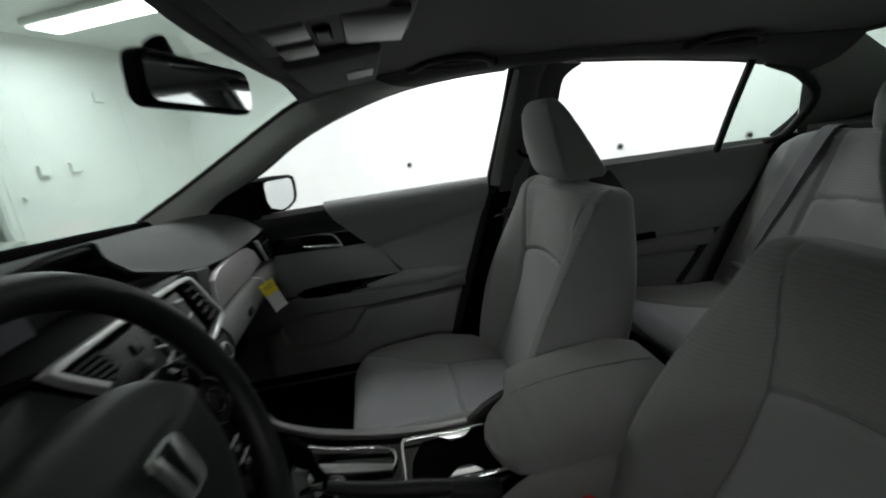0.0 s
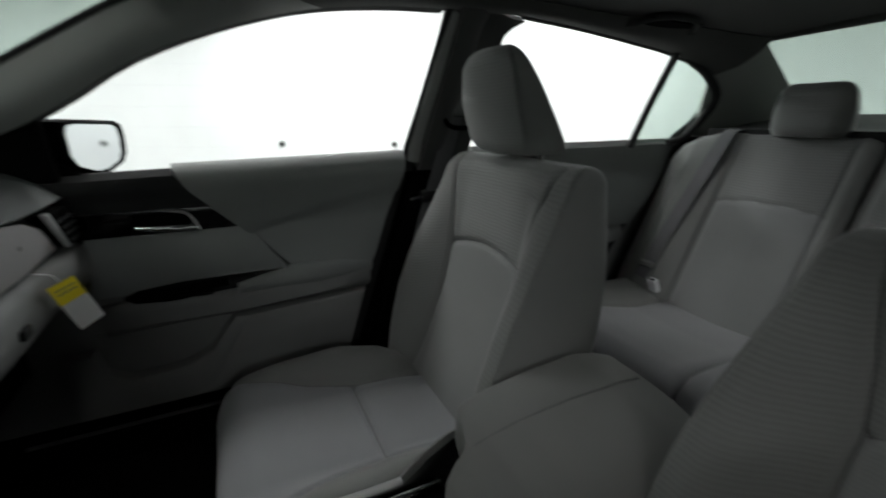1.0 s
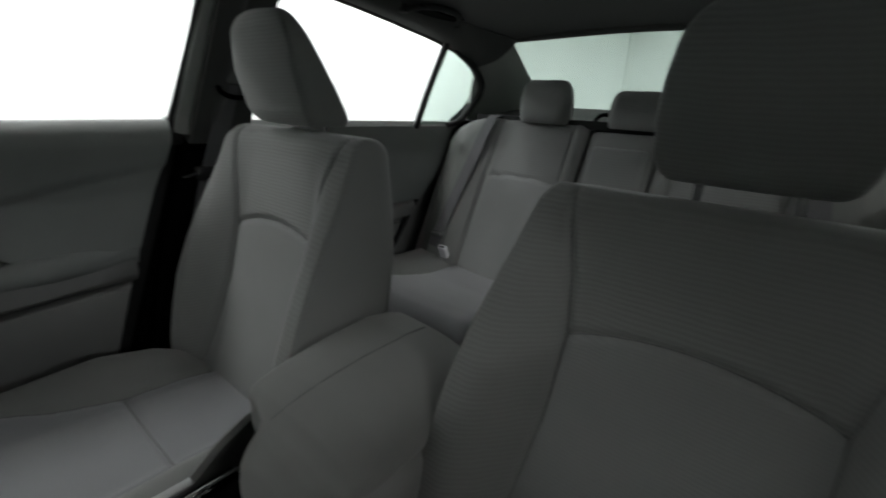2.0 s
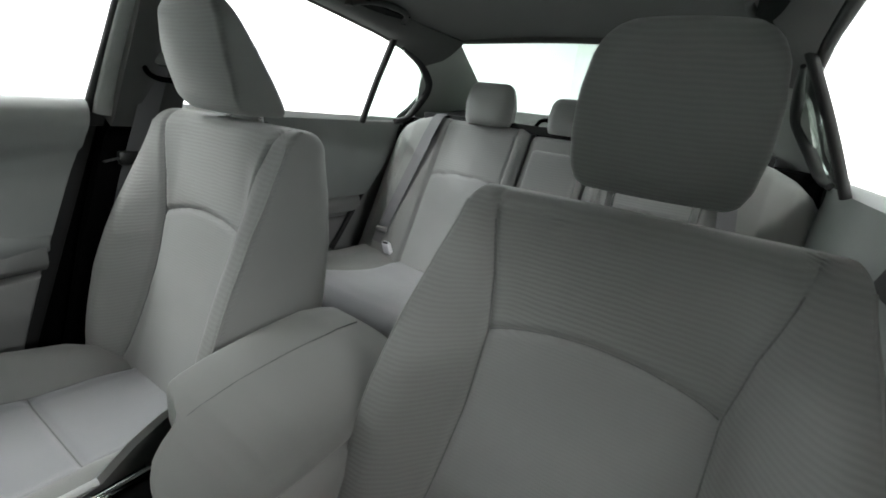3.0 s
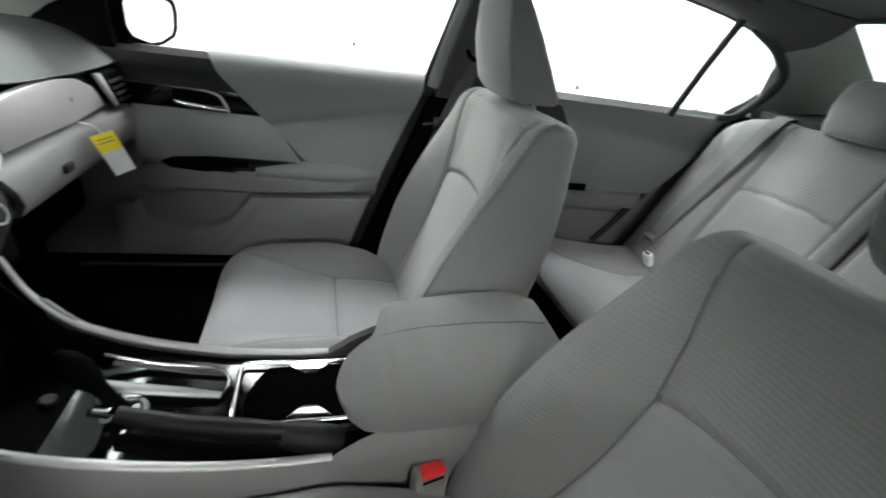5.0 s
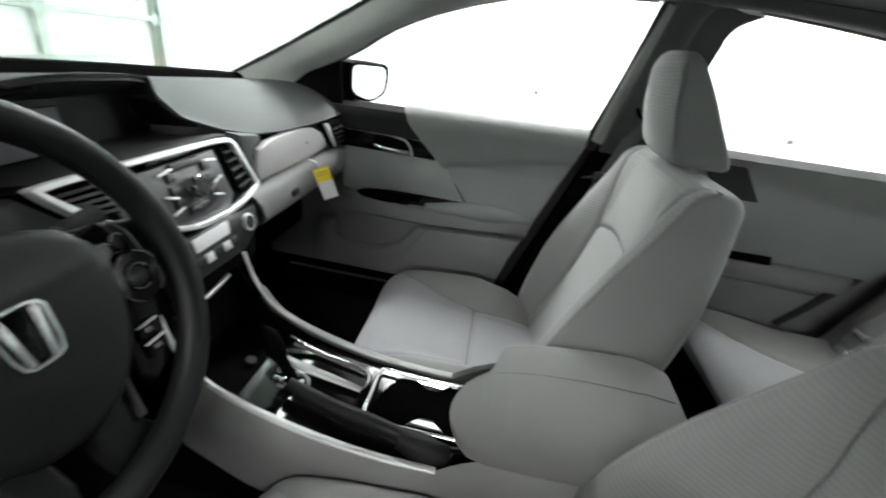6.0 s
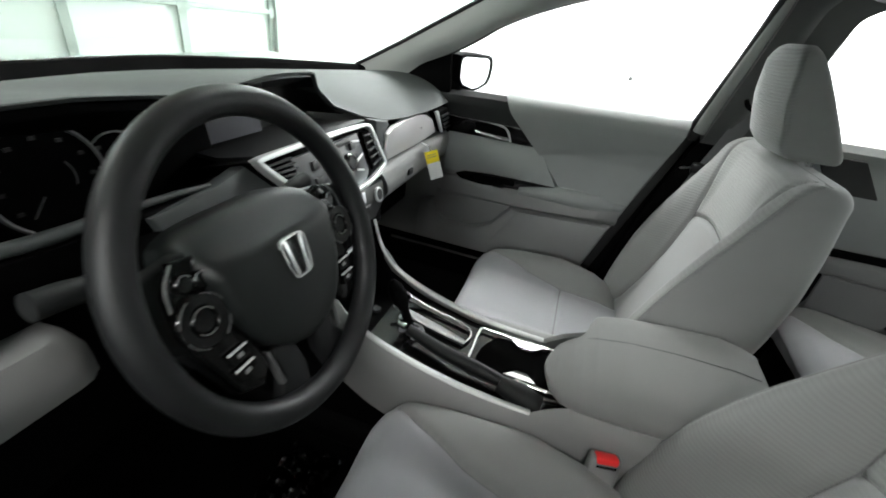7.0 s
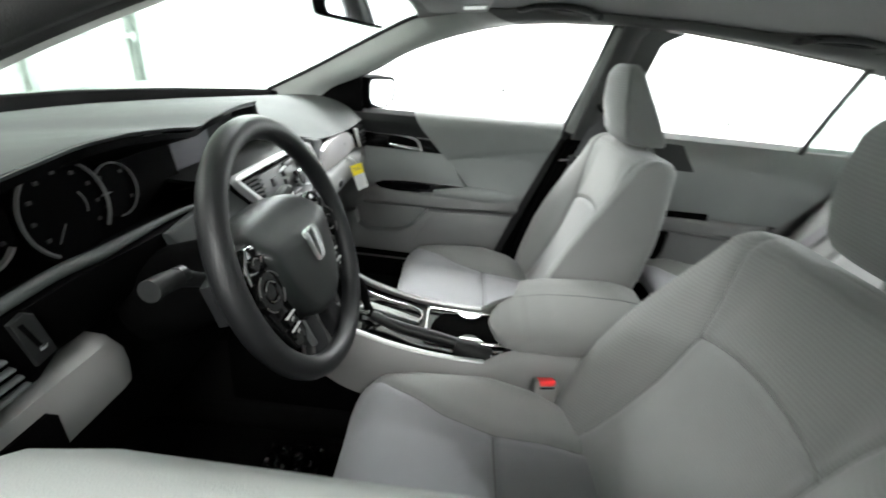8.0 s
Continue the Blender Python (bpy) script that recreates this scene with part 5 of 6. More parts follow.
for x, z, w, h in ((0.055, 0.938, 0.07, 0.006), (0.015, 0.905, 0.018, 0.007), (0.015, 0.885, 0.018, 0.007), (0.015, 0.925, 0.018, 0.007), (0.098, 0.905, 0.018, 0.007), (0.098, 0.885, 0.018, 0.007), (0.098, 0.925, 0.018, 0.007), (0.055, 0.868, 0.05, 0.006), (-0.04, 0.92, 0.02, 0.008), (-0.04, 0.89, 0.02, 0.008)):
    stack_plate("radio_button", [(x - w / 2, z - h), (x + w / 2, z - h), (x + w / 2, z + h), (x - w / 2, z + h)], 0.006, 0.006, BUTTON, dash, "grey radio button", 0.0015)
for x, z, w, tilt in ((0.004, 0.933, 0.03, 0.002), (0.108, 0.930, 0.03, -0.002), (0.112, 0.896, 0.026, 0.004), (0.0, 0.896, 0.024, -0.004), (0.004, 0.874, 0.026, 0.003), (0.104, 0.872, 0.024, -0.003)):
    stack_plate("button_edge", [(x - w / 2, z - tilt), (x + w / 2, z + tilt), (x + w / 2, z + tilt + 0.004), (x - w / 2, z - tilt + 0.004)], 0.0085, 0.003, SILVER, fr, "thin silver button edge", 0.0008)
stack_plate("hazard_strip", [(-0.02, 0.949), (0.08, 0.949), (0.08, 0.957), (-0.02, 0.957)], 0.004, 0.004, GLOSS, dash, "gloss black strip", 0.001)
cl = stack_plate("climate_panel", [(-0.07, 0.834), (0.10, 0.834), (0.19, 0.828), (0.185, 0.79), (0.12, 0.762), (-0.07, 0.765)], 0.008, 0.03, BUTTON, dash, "grey climate control panel", 0.006)
stack_plate("climate_display", [(0.0, 0.828), (0.095, 0.828), (0.09, 0.806), (0.0, 0.806)], 0.010, 0.004, PALE, cl, "pale climate display", 0.001)
for i in range(5):
    stack_plate("climate_button", [(-0.01 + i * 0.024, 0.782), (0.010 + i * 0.024, 0.782), (0.010 + i * 0.024, 0.797), (-0.01 + i * 0.024, 0.797)], 0.011, 0.004, SILVER if i % 2 else BUTTON, cl, "climate button", 0.0015)
for x in (-0.045, 0.15):
    disc("climate_knob", on_stack(x, 0.805, 0.013), SU.cross(SV), 0.0175, 0.008, SILVER, cl, "silver climate knob")
    disc("climate_knob_face", on_stack(x, 0.805, 0.0138), SU.cross(SV), 0.014, 0.001, DARK, cl)
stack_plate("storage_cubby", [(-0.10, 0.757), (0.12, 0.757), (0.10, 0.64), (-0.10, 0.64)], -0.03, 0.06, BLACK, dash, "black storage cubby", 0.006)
tube("cubby_lip", [on_stack(-0.06, 0.725, -0.022), on_stack(0.0, 0.722, -0.02), on_stack(0.085, 0.728, -0.022)], 0.004, SILVER, dash, "silver cubby lip", n=12, sides=8)

# passenger side
rows = []
for x in np.linspace(0.235, 0.78, 30):
    b = 0.006 * math.sin(math.pi * (x - 0.235) / 0.545)
    rows.append([(x, 0.838 - b, 0.925), (x, 0.832 - b, 0.90), (x, 0.835 - b, 0.87), (x, 0.845, 0.843)])
sheet("trim_band", rows, 0.012, GLOSS, dash, "gloss black trim band")
ins = [(0.251, 0.883), (0.256, 0.857), (0.33, 0.856), (0.48, 0.852), (0.62, 0.858), (0.60, 0.882), (0.575, 0.905), (0.52, 0.926), (0.44, 0.937), (0.36, 0.938), (0.287, 0.933), (0.257, 0.921)]
plate("silver_insert", ins, (0, 0.820, 0), (1, 0, 0), (0, 0, 1), 0.012, INSERT, dash, "pale silver dash insert", 0.0015, 2)
v = plate("side_vent", [(0.672, 0.846), (0.735, 0.846), (0.70, 0.924), (0.60, 0.924)], (0, 0.812, 0), (1, 0, 0), (0, 0, 1), 0.02, BLACK, dash, "black side air vent", 0.003)
for z in (0.860, 0.875, 0.890, 0.905):
    x = 0.672 - (z - 0.846) * 0.92
    tube("slat", [(x + 0.012, 0.809, z), (x + 0.07 + (z - 0.846) * 0.3, 0.809, z)], 0.0035, BUTTON, v, n=4, sides=6)
plate("vent_edge", [(0.655, 0.850), (0.668, 0.850), (0.598, 0.928), (0.575, 0.928)], (0, 0.8085, 0), (1, 0, 0), (0, 0, 1), 0.008, SILVER, v, "silver vent edge", 0.003)
rows = []
for x in np.linspace(0.0, 1.0, 30):
    line = []
    for y, z in ((0.846, 0.847), (0.824, 0.842), (0.811, 0.828), (0.807, 0.80), (0.812, 0.772), (0.828, 0.748), (0.87, 0.735), (1.1, 0.73)):
        left = 0.205 + 0.06 * min(1, (0.847 - z) / 0.09)
        line.append((left + (0.785 - left) * x, y, z - 0.012 * smooth01((x - 0.85) / 0.15)))
    rows.append(line)
glove = sheet("glovebox", rows, 0.015, PLASTIC, dash, "grey plastic glovebox")
block("latch", (0.37, 0.801, 0.785), (0.40, 0.809, 0.802), DARK, glove, "dark glovebox latch", bevel=0.003)
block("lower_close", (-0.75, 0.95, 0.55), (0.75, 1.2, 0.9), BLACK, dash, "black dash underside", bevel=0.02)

plate("pad_side", [(0.205, 0.846), (0.252, 0.848), (0.249, 0.885), (0.256, 0.924), (0.275, 0.938), (0.27, 0.950), (0.20, 0.962), (0.212, 0.90), (0.228, 0.862)], (0, 0.8275, 0), (1, 0, 0), (0, 0, 1), 0.03, DASH, dash, "charcoal dash pad beside the centre frame", 0.006)

stack_plate("dash_side_pad", [(-0.33, 0.885), (-0.10, 0.86), (-0.112, 0.884), (-0.186, 0.958), (-0.25, 0.946), (-0.36, 0.940)], -0.012, 0.03, DASH, dash, "charcoal pad between instruments and centre vents", 0.008)

# driver side lower panel
rows = []
for q in np.linspace(0, 1, 24):
    line = []
    for y, z in ((0.905, 0.851), (0.876, 0.850), (0.860, 0.840), (0.853, 0.812), (0.853, 0.785), (0.857, 0.764), (0.872, 0.754), (0.905, 0.752)):
        end = table(z, [(0.752, -0.447), (0.82, -0.456), (0.840, -0.468), (0.851, -0.478)])
        line.append((-0.78 + (end + 0.78) * q, y + 0.014 * smooth01((q - 0.94) / 0.06), z))
    rows.append(line)
knee = sheet("knee_panel", rows, 0.012, PLASTIC, dash, "grey lower dash panel")
# drawn as a flat black plate, not hollowed out
plate("coin_pocket", [(-0.76, 0.757), (-0.572, 0.757), (-0.567, 0.772), (-0.568, 0.812), (-0.577, 0.823), (-0.76, 0.826)], (0, 0.8515, 0), (1, 0, 0), (0, 0, 1), 0.004, BLACK, knee, "flat black plate for the open coin pocket", 0.002)
disc("pocket_switch", (-0.613, 0.850, 0.803), (0, -1, 0), 0.006, 0.003, GREEN, knee, "dim green switch in the pocket", sides=20)
v = plate("side_vent", [(-0.74, 0.862), (-0.57, 0.862), (-0.54, 0.878), (-0.553, 0.938), (-0.567, 0.947), (-0.74, 0.947)], (0, 0.855, 0), (1, 0, 0), (0, 0, 1), 0.05, BLACK, dash, "black driver side vent", 0.005)
for i in range(6):
    z = 0.872 + 0.0125 * i
    tube("slat", [(-0.73, 0.85, z), (-0.585 - 0.004 * i, 0.85, z)], 0.0045, DASH, v, n=4, sides=8, flat=0.6)
sl = plate("vent_wheel", [(-0.570, 0.880), (-0.546, 0.884), (-0.557, 0.935), (-0.566, 0.942), (-0.582, 0.938)], (0, 0.850, 0), (1, 0, 0), (0, 0, 1), 0.01, DARK, v, "dark grey slider panel", 0.003)
plate("slot", [(-0.565, 0.900), (-0.560, 0.900), (-0.571, 0.933), (-0.576, 0.933)], (0, 0.8496, 0), (1, 0, 0), (0, 0, 1), 0.001, BLACK, sl, "black slot", 0)
block("slider_mark", (-0.566, 0.8475, 0.896), (-0.557, 0.850, 0.902), CHROME, v, bevel=0.001)
tube("binnacle_lip", [(-0.76, 0.858, 0.945), (-0.588, 0.858, 0.954), (-0.502, 0.858, 0.957), (-0.475, 0.858, 0.954), (-0.40, 0.860, 0.951), (-0.329, 0.862, 0.948), (-0.25, 0.865, 0.94)], [0.006, 0.006, 0.007, 0.008, 0.005, 0.004], DASH, dash, "grey edge under the instruments", n=50, sides=10)
plate("lower_band", [(-0.76, 0.920), (-0.555, 0.928), (-0.476, 0.930), (-0.474, 0.950), (-0.50, 0.952), (-0.588, 0.949), (-0.76, 0.940)], (0, 0.862, 0), (1, 0, 0), (0, 0, 1), 0.01, DARK, dash, "charcoal band under the instruments", 0.002)

# hanging tag
tag = thing("hang_tag", (0.485, 0.80, 0.75), "yellow and white paper tag hanging from the glovebox", "tag")
tu = Vector((0.80, -0.58, -0.14)).normalized()
tv = Vector((-0.12, 0.05, 1)).normalized()
TO = Vector((0.468, 0.798, 0.828))
tu, tv = tu * math.cos(0.3) + tv * math.sin(0.3), tv * math.cos(0.3) - tu * math.sin(0.3)
plate("white_half", [(0, -0.098), (0.046, -0.098), (0.046, -0.040), (0, -0.040)], TO, tu, tv, 0.001, PAPER, tag, "white tag half", 0)
plate("yellow_half", [(0, -0.040), (0.046, -0.040), (0.046, 0.0), (0, 0.0)], TO, tu, tv, 0.001, YELLOW, tag, "yellow tag half", 0)
for i in range(2):
    b = (-0.011, -0.019)[i]
    plate("print_line", [(0.006, b - 0.0022), (0.039, b - 0.0022), (0.039, b), (0.006, b)], TO + tu.cross(tv) * 0.0004, tu, tv, 0.0003, RINGGREY, tag, "printed line", 0)
tube("tie", [(0.492, 0.786, 0.830), (0.482, 0.792, 0.846), (0.462, 0.808, 0.858)], 0.0035, PAPER, tag, "white tie strap", n=10, sides=6, flat=0.3)

# ---- steering wheel ----
WC = Vector((-0.366, 0.660, 0.944))
RAKE = radians(22)
wn = Vector((0, -math.cos(RAKE), math.sin(RAKE)))
wu, wv = Vector((1, 0, 0)), Vector((0, math.sin(RAKE), math.cos(RAKE)))
wheel = thing("steering_wheel", WC, "black steering wheel with silver emblem and buttons", "steering wheel")


def on_wheel(a, b, lift=0.0):
    return WC + wu * a + wv * b + wn * lift


ring = [on_wheel(0.163 * math.cos(t), 0.163 * math.sin(t)) for t in np.linspace(0, 2 * math.pi, 72, endpoint=False)]
tube("rim", ring, 0.0155, LEATHER, wheel, "black urethane rim", sides=14, flat=1.0, up=wn, closed=True)


def wheel_plate(name, pts, lift, depth, mat, parent, label="", bevel=0.004, segments=3):
    return plate(name, pts, WC + wn * lift, wu, wv, depth, mat, parent, label, bevel, segments)


half = [(0.0, 0.066), (0.035, 0.066), (0.070, 0.062), (0.090, 0.052), (0.094, 0.038), (0.090, 0.004), (0.084, -0.026), (0.070, -0.056), (0.050, -0.080), (0.026, -0.094), (0.0, -0.098)]
shield = curve_through([(a, b, 0) for a, b in half], 30)[:, :2]
shield = np.vstack([shield, shield[-2:0:-1] * np.array((-1, 1))])
V, n = [], len(shield)
for r, h in ((1.0, -0.06), (1.0, -0.004), (0.99, 0.004), (0.965, 0.010), (0.92, 0.0145), (0.85, 0.0165), (0.75, 0.0178), (0.62, 0.019), (0.5, 0.020), (0.4, 0.0205), (0.25, 0.021), (0.06, 0.0212)):
    for a, b in shield:
        up = max(0.0, b * r - 0.026)
        V.append(tuple(on_wheel(a * r, -0.008 + (b + 0.008) * r, h - 0.95 * up * (h > -0.02))))
solid("hub", V, grid_faces(12, n, True, True), HUB, wheel, "black airbag cover")
for s in (-1, 1):
    def side(pts):
        return list(reversed(pts)) if s > 0 else [(-a, b) for a, b in pts]
    sp = wheel_plate("spoke", side([(0.07, 0.052), (0.12, 0.046), (0.162, 0.036), (0.165, -0.01), (0.13, -0.03), (0.115, -0.06), (0.10, -0.10), (0.06, -0.09)]), -0.010, 0.02, LEATHER, wheel, "black side spoke", 0.006)
    pod = wheel_plate("button_pod", side([(0.086, 0.045), (0.108, 0.048), (0.126, 0.025), (0.130, -0.01), (0.122, -0.04), (0.104, -0.095), (0.080, -0.105), (0.066, -0.09), (0.076, -0.03)]), -0.002, 0.012, GLOSS, sp, "gloss black button pod", 0.004)
    c = (s * 0.110, -0.008)
    disc("control_ring", on_wheel(*c, 0.006), wn, 0.025, 0.008, GLOSS, pod, "gloss control ring", inner=0.013)
    disc("control_centre", on_wheel(*c, 0.005), wn, 0.0115, 0.006, GLOSS, pod, "gloss centre key")
    for a0, a1, r in ((20, 75, 0.0243), (110, 165, 0.0243), (200, 250, 0.0243), (300, 340, 0.0243), (30, 150, 0.0122), (215, 300, 0.0122)):
        rows = [[on_wheel(c[0] + q * math.cos(t), c[1] + q * math.sin(t), 0.0068) for q in (r - 0.0005, r + 0.0005)] for t in np.radians(np.linspace(a0, a1, 14))]
        sheet("control_key", rows, -0.001, DIM, pod, "satin key edge")
    for a, b, lift in ((0.094, 0.024, 0.004), (0.110, 0.028, 0.004)):
        disc("toggle", on_wheel(s * a, b, lift), wn, 0.0085, 0.006, GLOSS, pod, "gloss round key", sides=24)
        rows = [[on_wheel(s * a + q * math.cos(t), b + q * math.sin(t), lift + 0.0008) for q in (0.0070, 0.0080)] for t in np.linspace(0.6, 2.8, 12)]
        sheet("toggle_edge", rows, -0.001, DIM, pod, "satin key edge")
    tube("pod_edge", [on_wheel(s * a, b, 0.001) for a, b in ((0.112, 0.047), (0.124, 0.034), (0.130, 0.012))], 0.0012, DIM, pod, "satin pod edge", n=14, sides=6)
    for b in (-0.056, -0.074):
        wheel_plate("small_button", side([(0.082, b - 0.008), (0.104, b - 0.008), (0.107, b + 0.006), (0.084, b + 0.006)]), 0.003, 0.005, GLOSS, pod, "gloss cruise button", 0.002)
        wheel_plate("button_line", side([(0.083, b + 0.005), (0.106, b + 0.005), (0.106, b + 0.0064), (0.083, b + 0.0064)]), 0.0046, 0.003, LINE, pod, "bright line", 0)
        wheel_plate("button_mark", side([(0.090, b - 0.003), (0.097, b - 0.003), (0.097, b + 0.001), (0.090, b + 0.001)]), 0.0034, 0.001, RINGGREY, pod, "pale key mark", 0)
    wheel_plate("lower_spoke", side([(0.018, -0.09), (0.052, -0.085), (0.050, -0.12), (0.070, -0.150), (0.02, -0.166), (0.012, -0.13)]), -0.010, 0.016, LEATHER, wheel, "black lower spoke", 0.006)
    wheel_plate("spoke_trim", side([(0.056, -0.082), (0.061, -0.080), (0.058, -0.125), (0.052, -0.125)]), -0.006, 0.008, DIM, wheel, "thin satin spoke trim", 0.002)
# emblem: a plain rounded chrome frame with two plain bars
badge = wheel_plate("emblem_back", [(0.015, -0.021), (0.019, 0.018), (-0.019, 0.018), (-0.015, -0.021)], 0.0222, 0.004, GLOSS, wheel, "dark emblem ground", 0.001)
EMB = [(0.0185, 0.014), (0.015, 0.0195), (0.009, 0.021), (-0.009, 0.021), (-0.015, 0.0195), (-0.0185, 0.014), (-0.0165, -0.008), (-0.0135, -0.0185), (-0.008, -0.0215), (0.008, -0.0215), (0.0135, -0.0185), (0.0165, -0.008)]
EMB = [(a * 1.1, b * 1.1) for a, b in EMB]
EMB_IN = [(0.0155, 0.0135), (0.013, 0.0165), (0.0085, 0.018), (-0.0085, 0.018), (-0.013, 0.0165), (-0.0155, 0.0135), (-0.0138, -0.008), (-0.0112, -0.016), (-0.0072, -0.0185), (0.0072, -0.0185), (0.0112, -0.016), (0.0138, -0.008)]
EMB_IN = [(a * 1.12, b * 1.1) for a, b in EMB_IN]
ring_plate("emblem_frame", EMB, EMB_IN, lambda a, b, h: on_wheel(a, b, 0.0262 + h), 0.006, EMBLEM, badge, "plain chrome emblem frame")
for s in (-1, 1):
    wheel_plate("emblem_bar", [(s * 0.0080 - 0.0026, -0.0200), (s * 0.0080 + 0.0026, -0.0200), (s * 0.0120 + 0.0028, 0.0195), (s * 0.0120 - 0.0028, 0.0195)], 0.0268, 0.006, EMBLEM, badge, "plain chrome bar", 0.0012)
# column and stalks
column = thing("steering_column", (-0.37, 0.78, 0.86), "black steering column shroud with control stalks", "steering column")
c0, c1 = on_wheel(0, -0.01, -0.045), on_wheel(0, -0.02, -0.24)
rows = []
for q in np.linspace(0, 1, 8):
    c = Vector(c0) + (Vector(c1) - Vector(c0)) * q
    rows.append([tuple(c + wu * (0.055 + 0.012 * q) * math.cos(t) + wv * (0.045 + 0.02 * q) * math.sin(t)) for t in np.linspace(0, 2 * math.pi, 24)])
sheet("shroud", rows, 0.004, BLACK, column, "black column shroud")
for s, tip in ((-1, (-0.545, 0.74, 0.968)), (1, (-0.2, 0.742, 0.962))):
    st = tube("stalk", [(-0.37 + s * 0.05, 0.735, 0.925), (-0.37 + s * 0.09, 0.735, 0.935), Vector(tip) - Vector((s * 0.035, 0, 0.006)), tip], [0.007, 0.008, 0.009, 0.0112, 0.0118], DARK, column, "dark control stalk", n=20, sides=14)
    tube("stalk_ring", [Vector(tip) - Vector((s * 0.05, -0.0, 0.009)), Vector(tip) - Vector((s * 0.04, 0, 0.007))], 0.0112, BUTTON, st, "ridged stalk ring", n=4, sides=14)

# ---- centre console ----
console = thing("centre_console", (0, 0.4, 0.3), "grey centre console with gloss black panel and silver rails", "centre console")
RAIL = [(0.775, 0.765), (0.757, 0.71), (0.72, 0.66), (0.655, 0.625), (0.611, 0.61), (0.504, 0.585), (0.42, 0.576), (0.342, 0.574)]
for s, xr in ((-1, -0.113), (1, 0.105)):
    tube("side_rail", [(xr, y, z) for y, z in RAIL], [v * 0.72 for v in (0.006, 0.008, 0.009, 0.010, 0.010, 0.010, 0.009)], SATIN, console, "satin silver console rail", n=50, sides=10, flat=0.6)
    rows = []
    for y in np.linspace(0.752, -0.05, 40):
        z = table(y, [(-0.05, 0.62), (0.25, 0.625), (0.30, 0.60), (0.345, 0.566), (0.504, 0.577), (0.611, 0.602), (0.655, 0.617), (0.72, 0.652), (0.757, 0.70), (0.80, 0.77)])
        # lower front cut away: the black core there stands for under-dash shade
        rows.append([(xr + s * 0.0 - s * 0.004, y, z), (xr + s * 0.010, y, z - 0.012), (xr + s * 0.016, y, z - 0.04), (xr + s * 0.012, y, 0.5 * z + 0.22), (xr + s * 0.010, y, table(y, [(0.1, 0.47), (0.58, 0.44), (0.66, 0.47), (0.752, 0.53)]))])
    sheet("side_wall", rows, -0.01 * s * -1, PLASTIC, console, "grey console side")
rows = []
for y in np.linspace(0.69, 0.29, 30):
    z = table(y, [(0.29, 0.565), (0.345, 0.562), (0.504, 0.572), (0.611, 0.595), (0.69, 0.60)])
    rows.append([(x, y, z - 0.004 * (1 - (x / 0.11) ** 2)) for x in np.linspace(-0.108, 0.10, 9)])
sheet("top_panel", rows, -0.01, GLOSS, console, "gloss black console top")
for s, xr in ((-1, -0.113), (1, 0.105)):
    rows = []
    for y in np.linspace(0.80, 0.34, 24):
        z = table(y, [(0.34, 0.562), (0.504, 0.573), (0.611, 0.598), (0.655, 0.613), (0.72, 0.648), (0.757, 0.696), (0.80, 0.766)])
        rows.append([(xr - s * 0.010, y, z - 0.001), (xr - s * 0.014, y, z - 0.02), (xr - s * 0.014, y, 0.54)])
    sheet("inner_wall", rows, 0.004 * s, BLACK, console, "black inner console wall")


block("cubby_floor", (-0.10, 0.68, 0.55), (0.095, 0.90, 0.595), BLACK, console, "black cubby floor", 0.006)


def top_z(y):
    return float(table(y, [(0.29, 0.565), (0.345, 0.562), (0.504, 0.572), (0.611, 0.595), (0.655, 0.61), (0.72, 0.64)]))


block("console_core", (-0.10, -0.02, 0.262), (0.092, 0.95, 0.545), BLACK, console, "black console core and carpet, bared at the front in place of shade", 0.01)
disc("power_socket", (0.004, 0.712, 0.604), (0, -0.25, 1), 0.010, 0.008, DARK, console, "dark socket cap")
for x, y, w, h in ((-0.034, 0.632, 0.010, 0.006), (-0.006, 0.640, 0.008, 0.012), (-0.030, 0.604, 0.016, 0.005)):
    block("shift_bezel", (x - w, y - h, top_z(y) - 0.002), (x + w, y + h, top_z(y) + 0.010), SATIN, console, "small satin bezel piece", 0.003)
# shift gate and lever
lever = thing("shift_lever", (-0.02, 0.62, 0.6), "black automatic shift lever with chrome gate", "gear lever")
tube("gate_rail", [(0.010, 0.672, top_z(0.672) + 0.006), (0.011, 0.62, top_z(0.62) + 0.009), (0.012, 0.56, top_z(0.56) + 0.008), (0.014, 0.505, top_z(0.505) + 0.005)], [0.007, 0.010, 0.009, 0.006], SATIN, lever, "satin gate rail", n=24, sides=10, flat=0.6)
tube("gate_edge", [(0.068, 0.668, top_z(0.668) + 0.004), (0.068, 0.60, top_z(0.60) + 0.004), (0.067, 0.525, top_z(0.525) + 0.004), (0.058, 0.503, top_z(0.503) + 0.004), (0.036, 0.498, top_z(0.5) + 0.004), (0.015, 0.504, top_z(0.504) + 0.004)], 0.0028, CHROME, lever, "thin chrome gate edge", n=40, sides=8)
tube("selector_window", [(0.06, 0.655, top_z(0.65) + 0.003), (0.06, 0.51, top_z(0.51) + 0.003)], 0.005, DIM, lever, "dim selector strip", n=10, sides=8, flat=0.4)
tube("stem", [(-0.02, 0.615, 0.58), (-0.024, 0.632, 0.635), (-0.028, 0.645, 0.675)], [0.014, 0.010, 0.010], BLACK, lever, "black lever stem", n=12, sides=12)
tube("knob", [(-0.026, 0.636, 0.65), (-0.028, 0.648, 0.674), (-0.029, 0.658, 0.696), (-0.03, 0.666, 0.714)], [0.010, 0.016, 0.018, 0.016, 0.005], BLACK, lever, "black shift knob", n=18, sides=16)
disc("base_ring", (-0.02, 0.61, top_z(0.61) + 0.006), (0, -0.15, 1), 0.022, 0.006, DIM, lever, "satin lever base", inner=0.014)

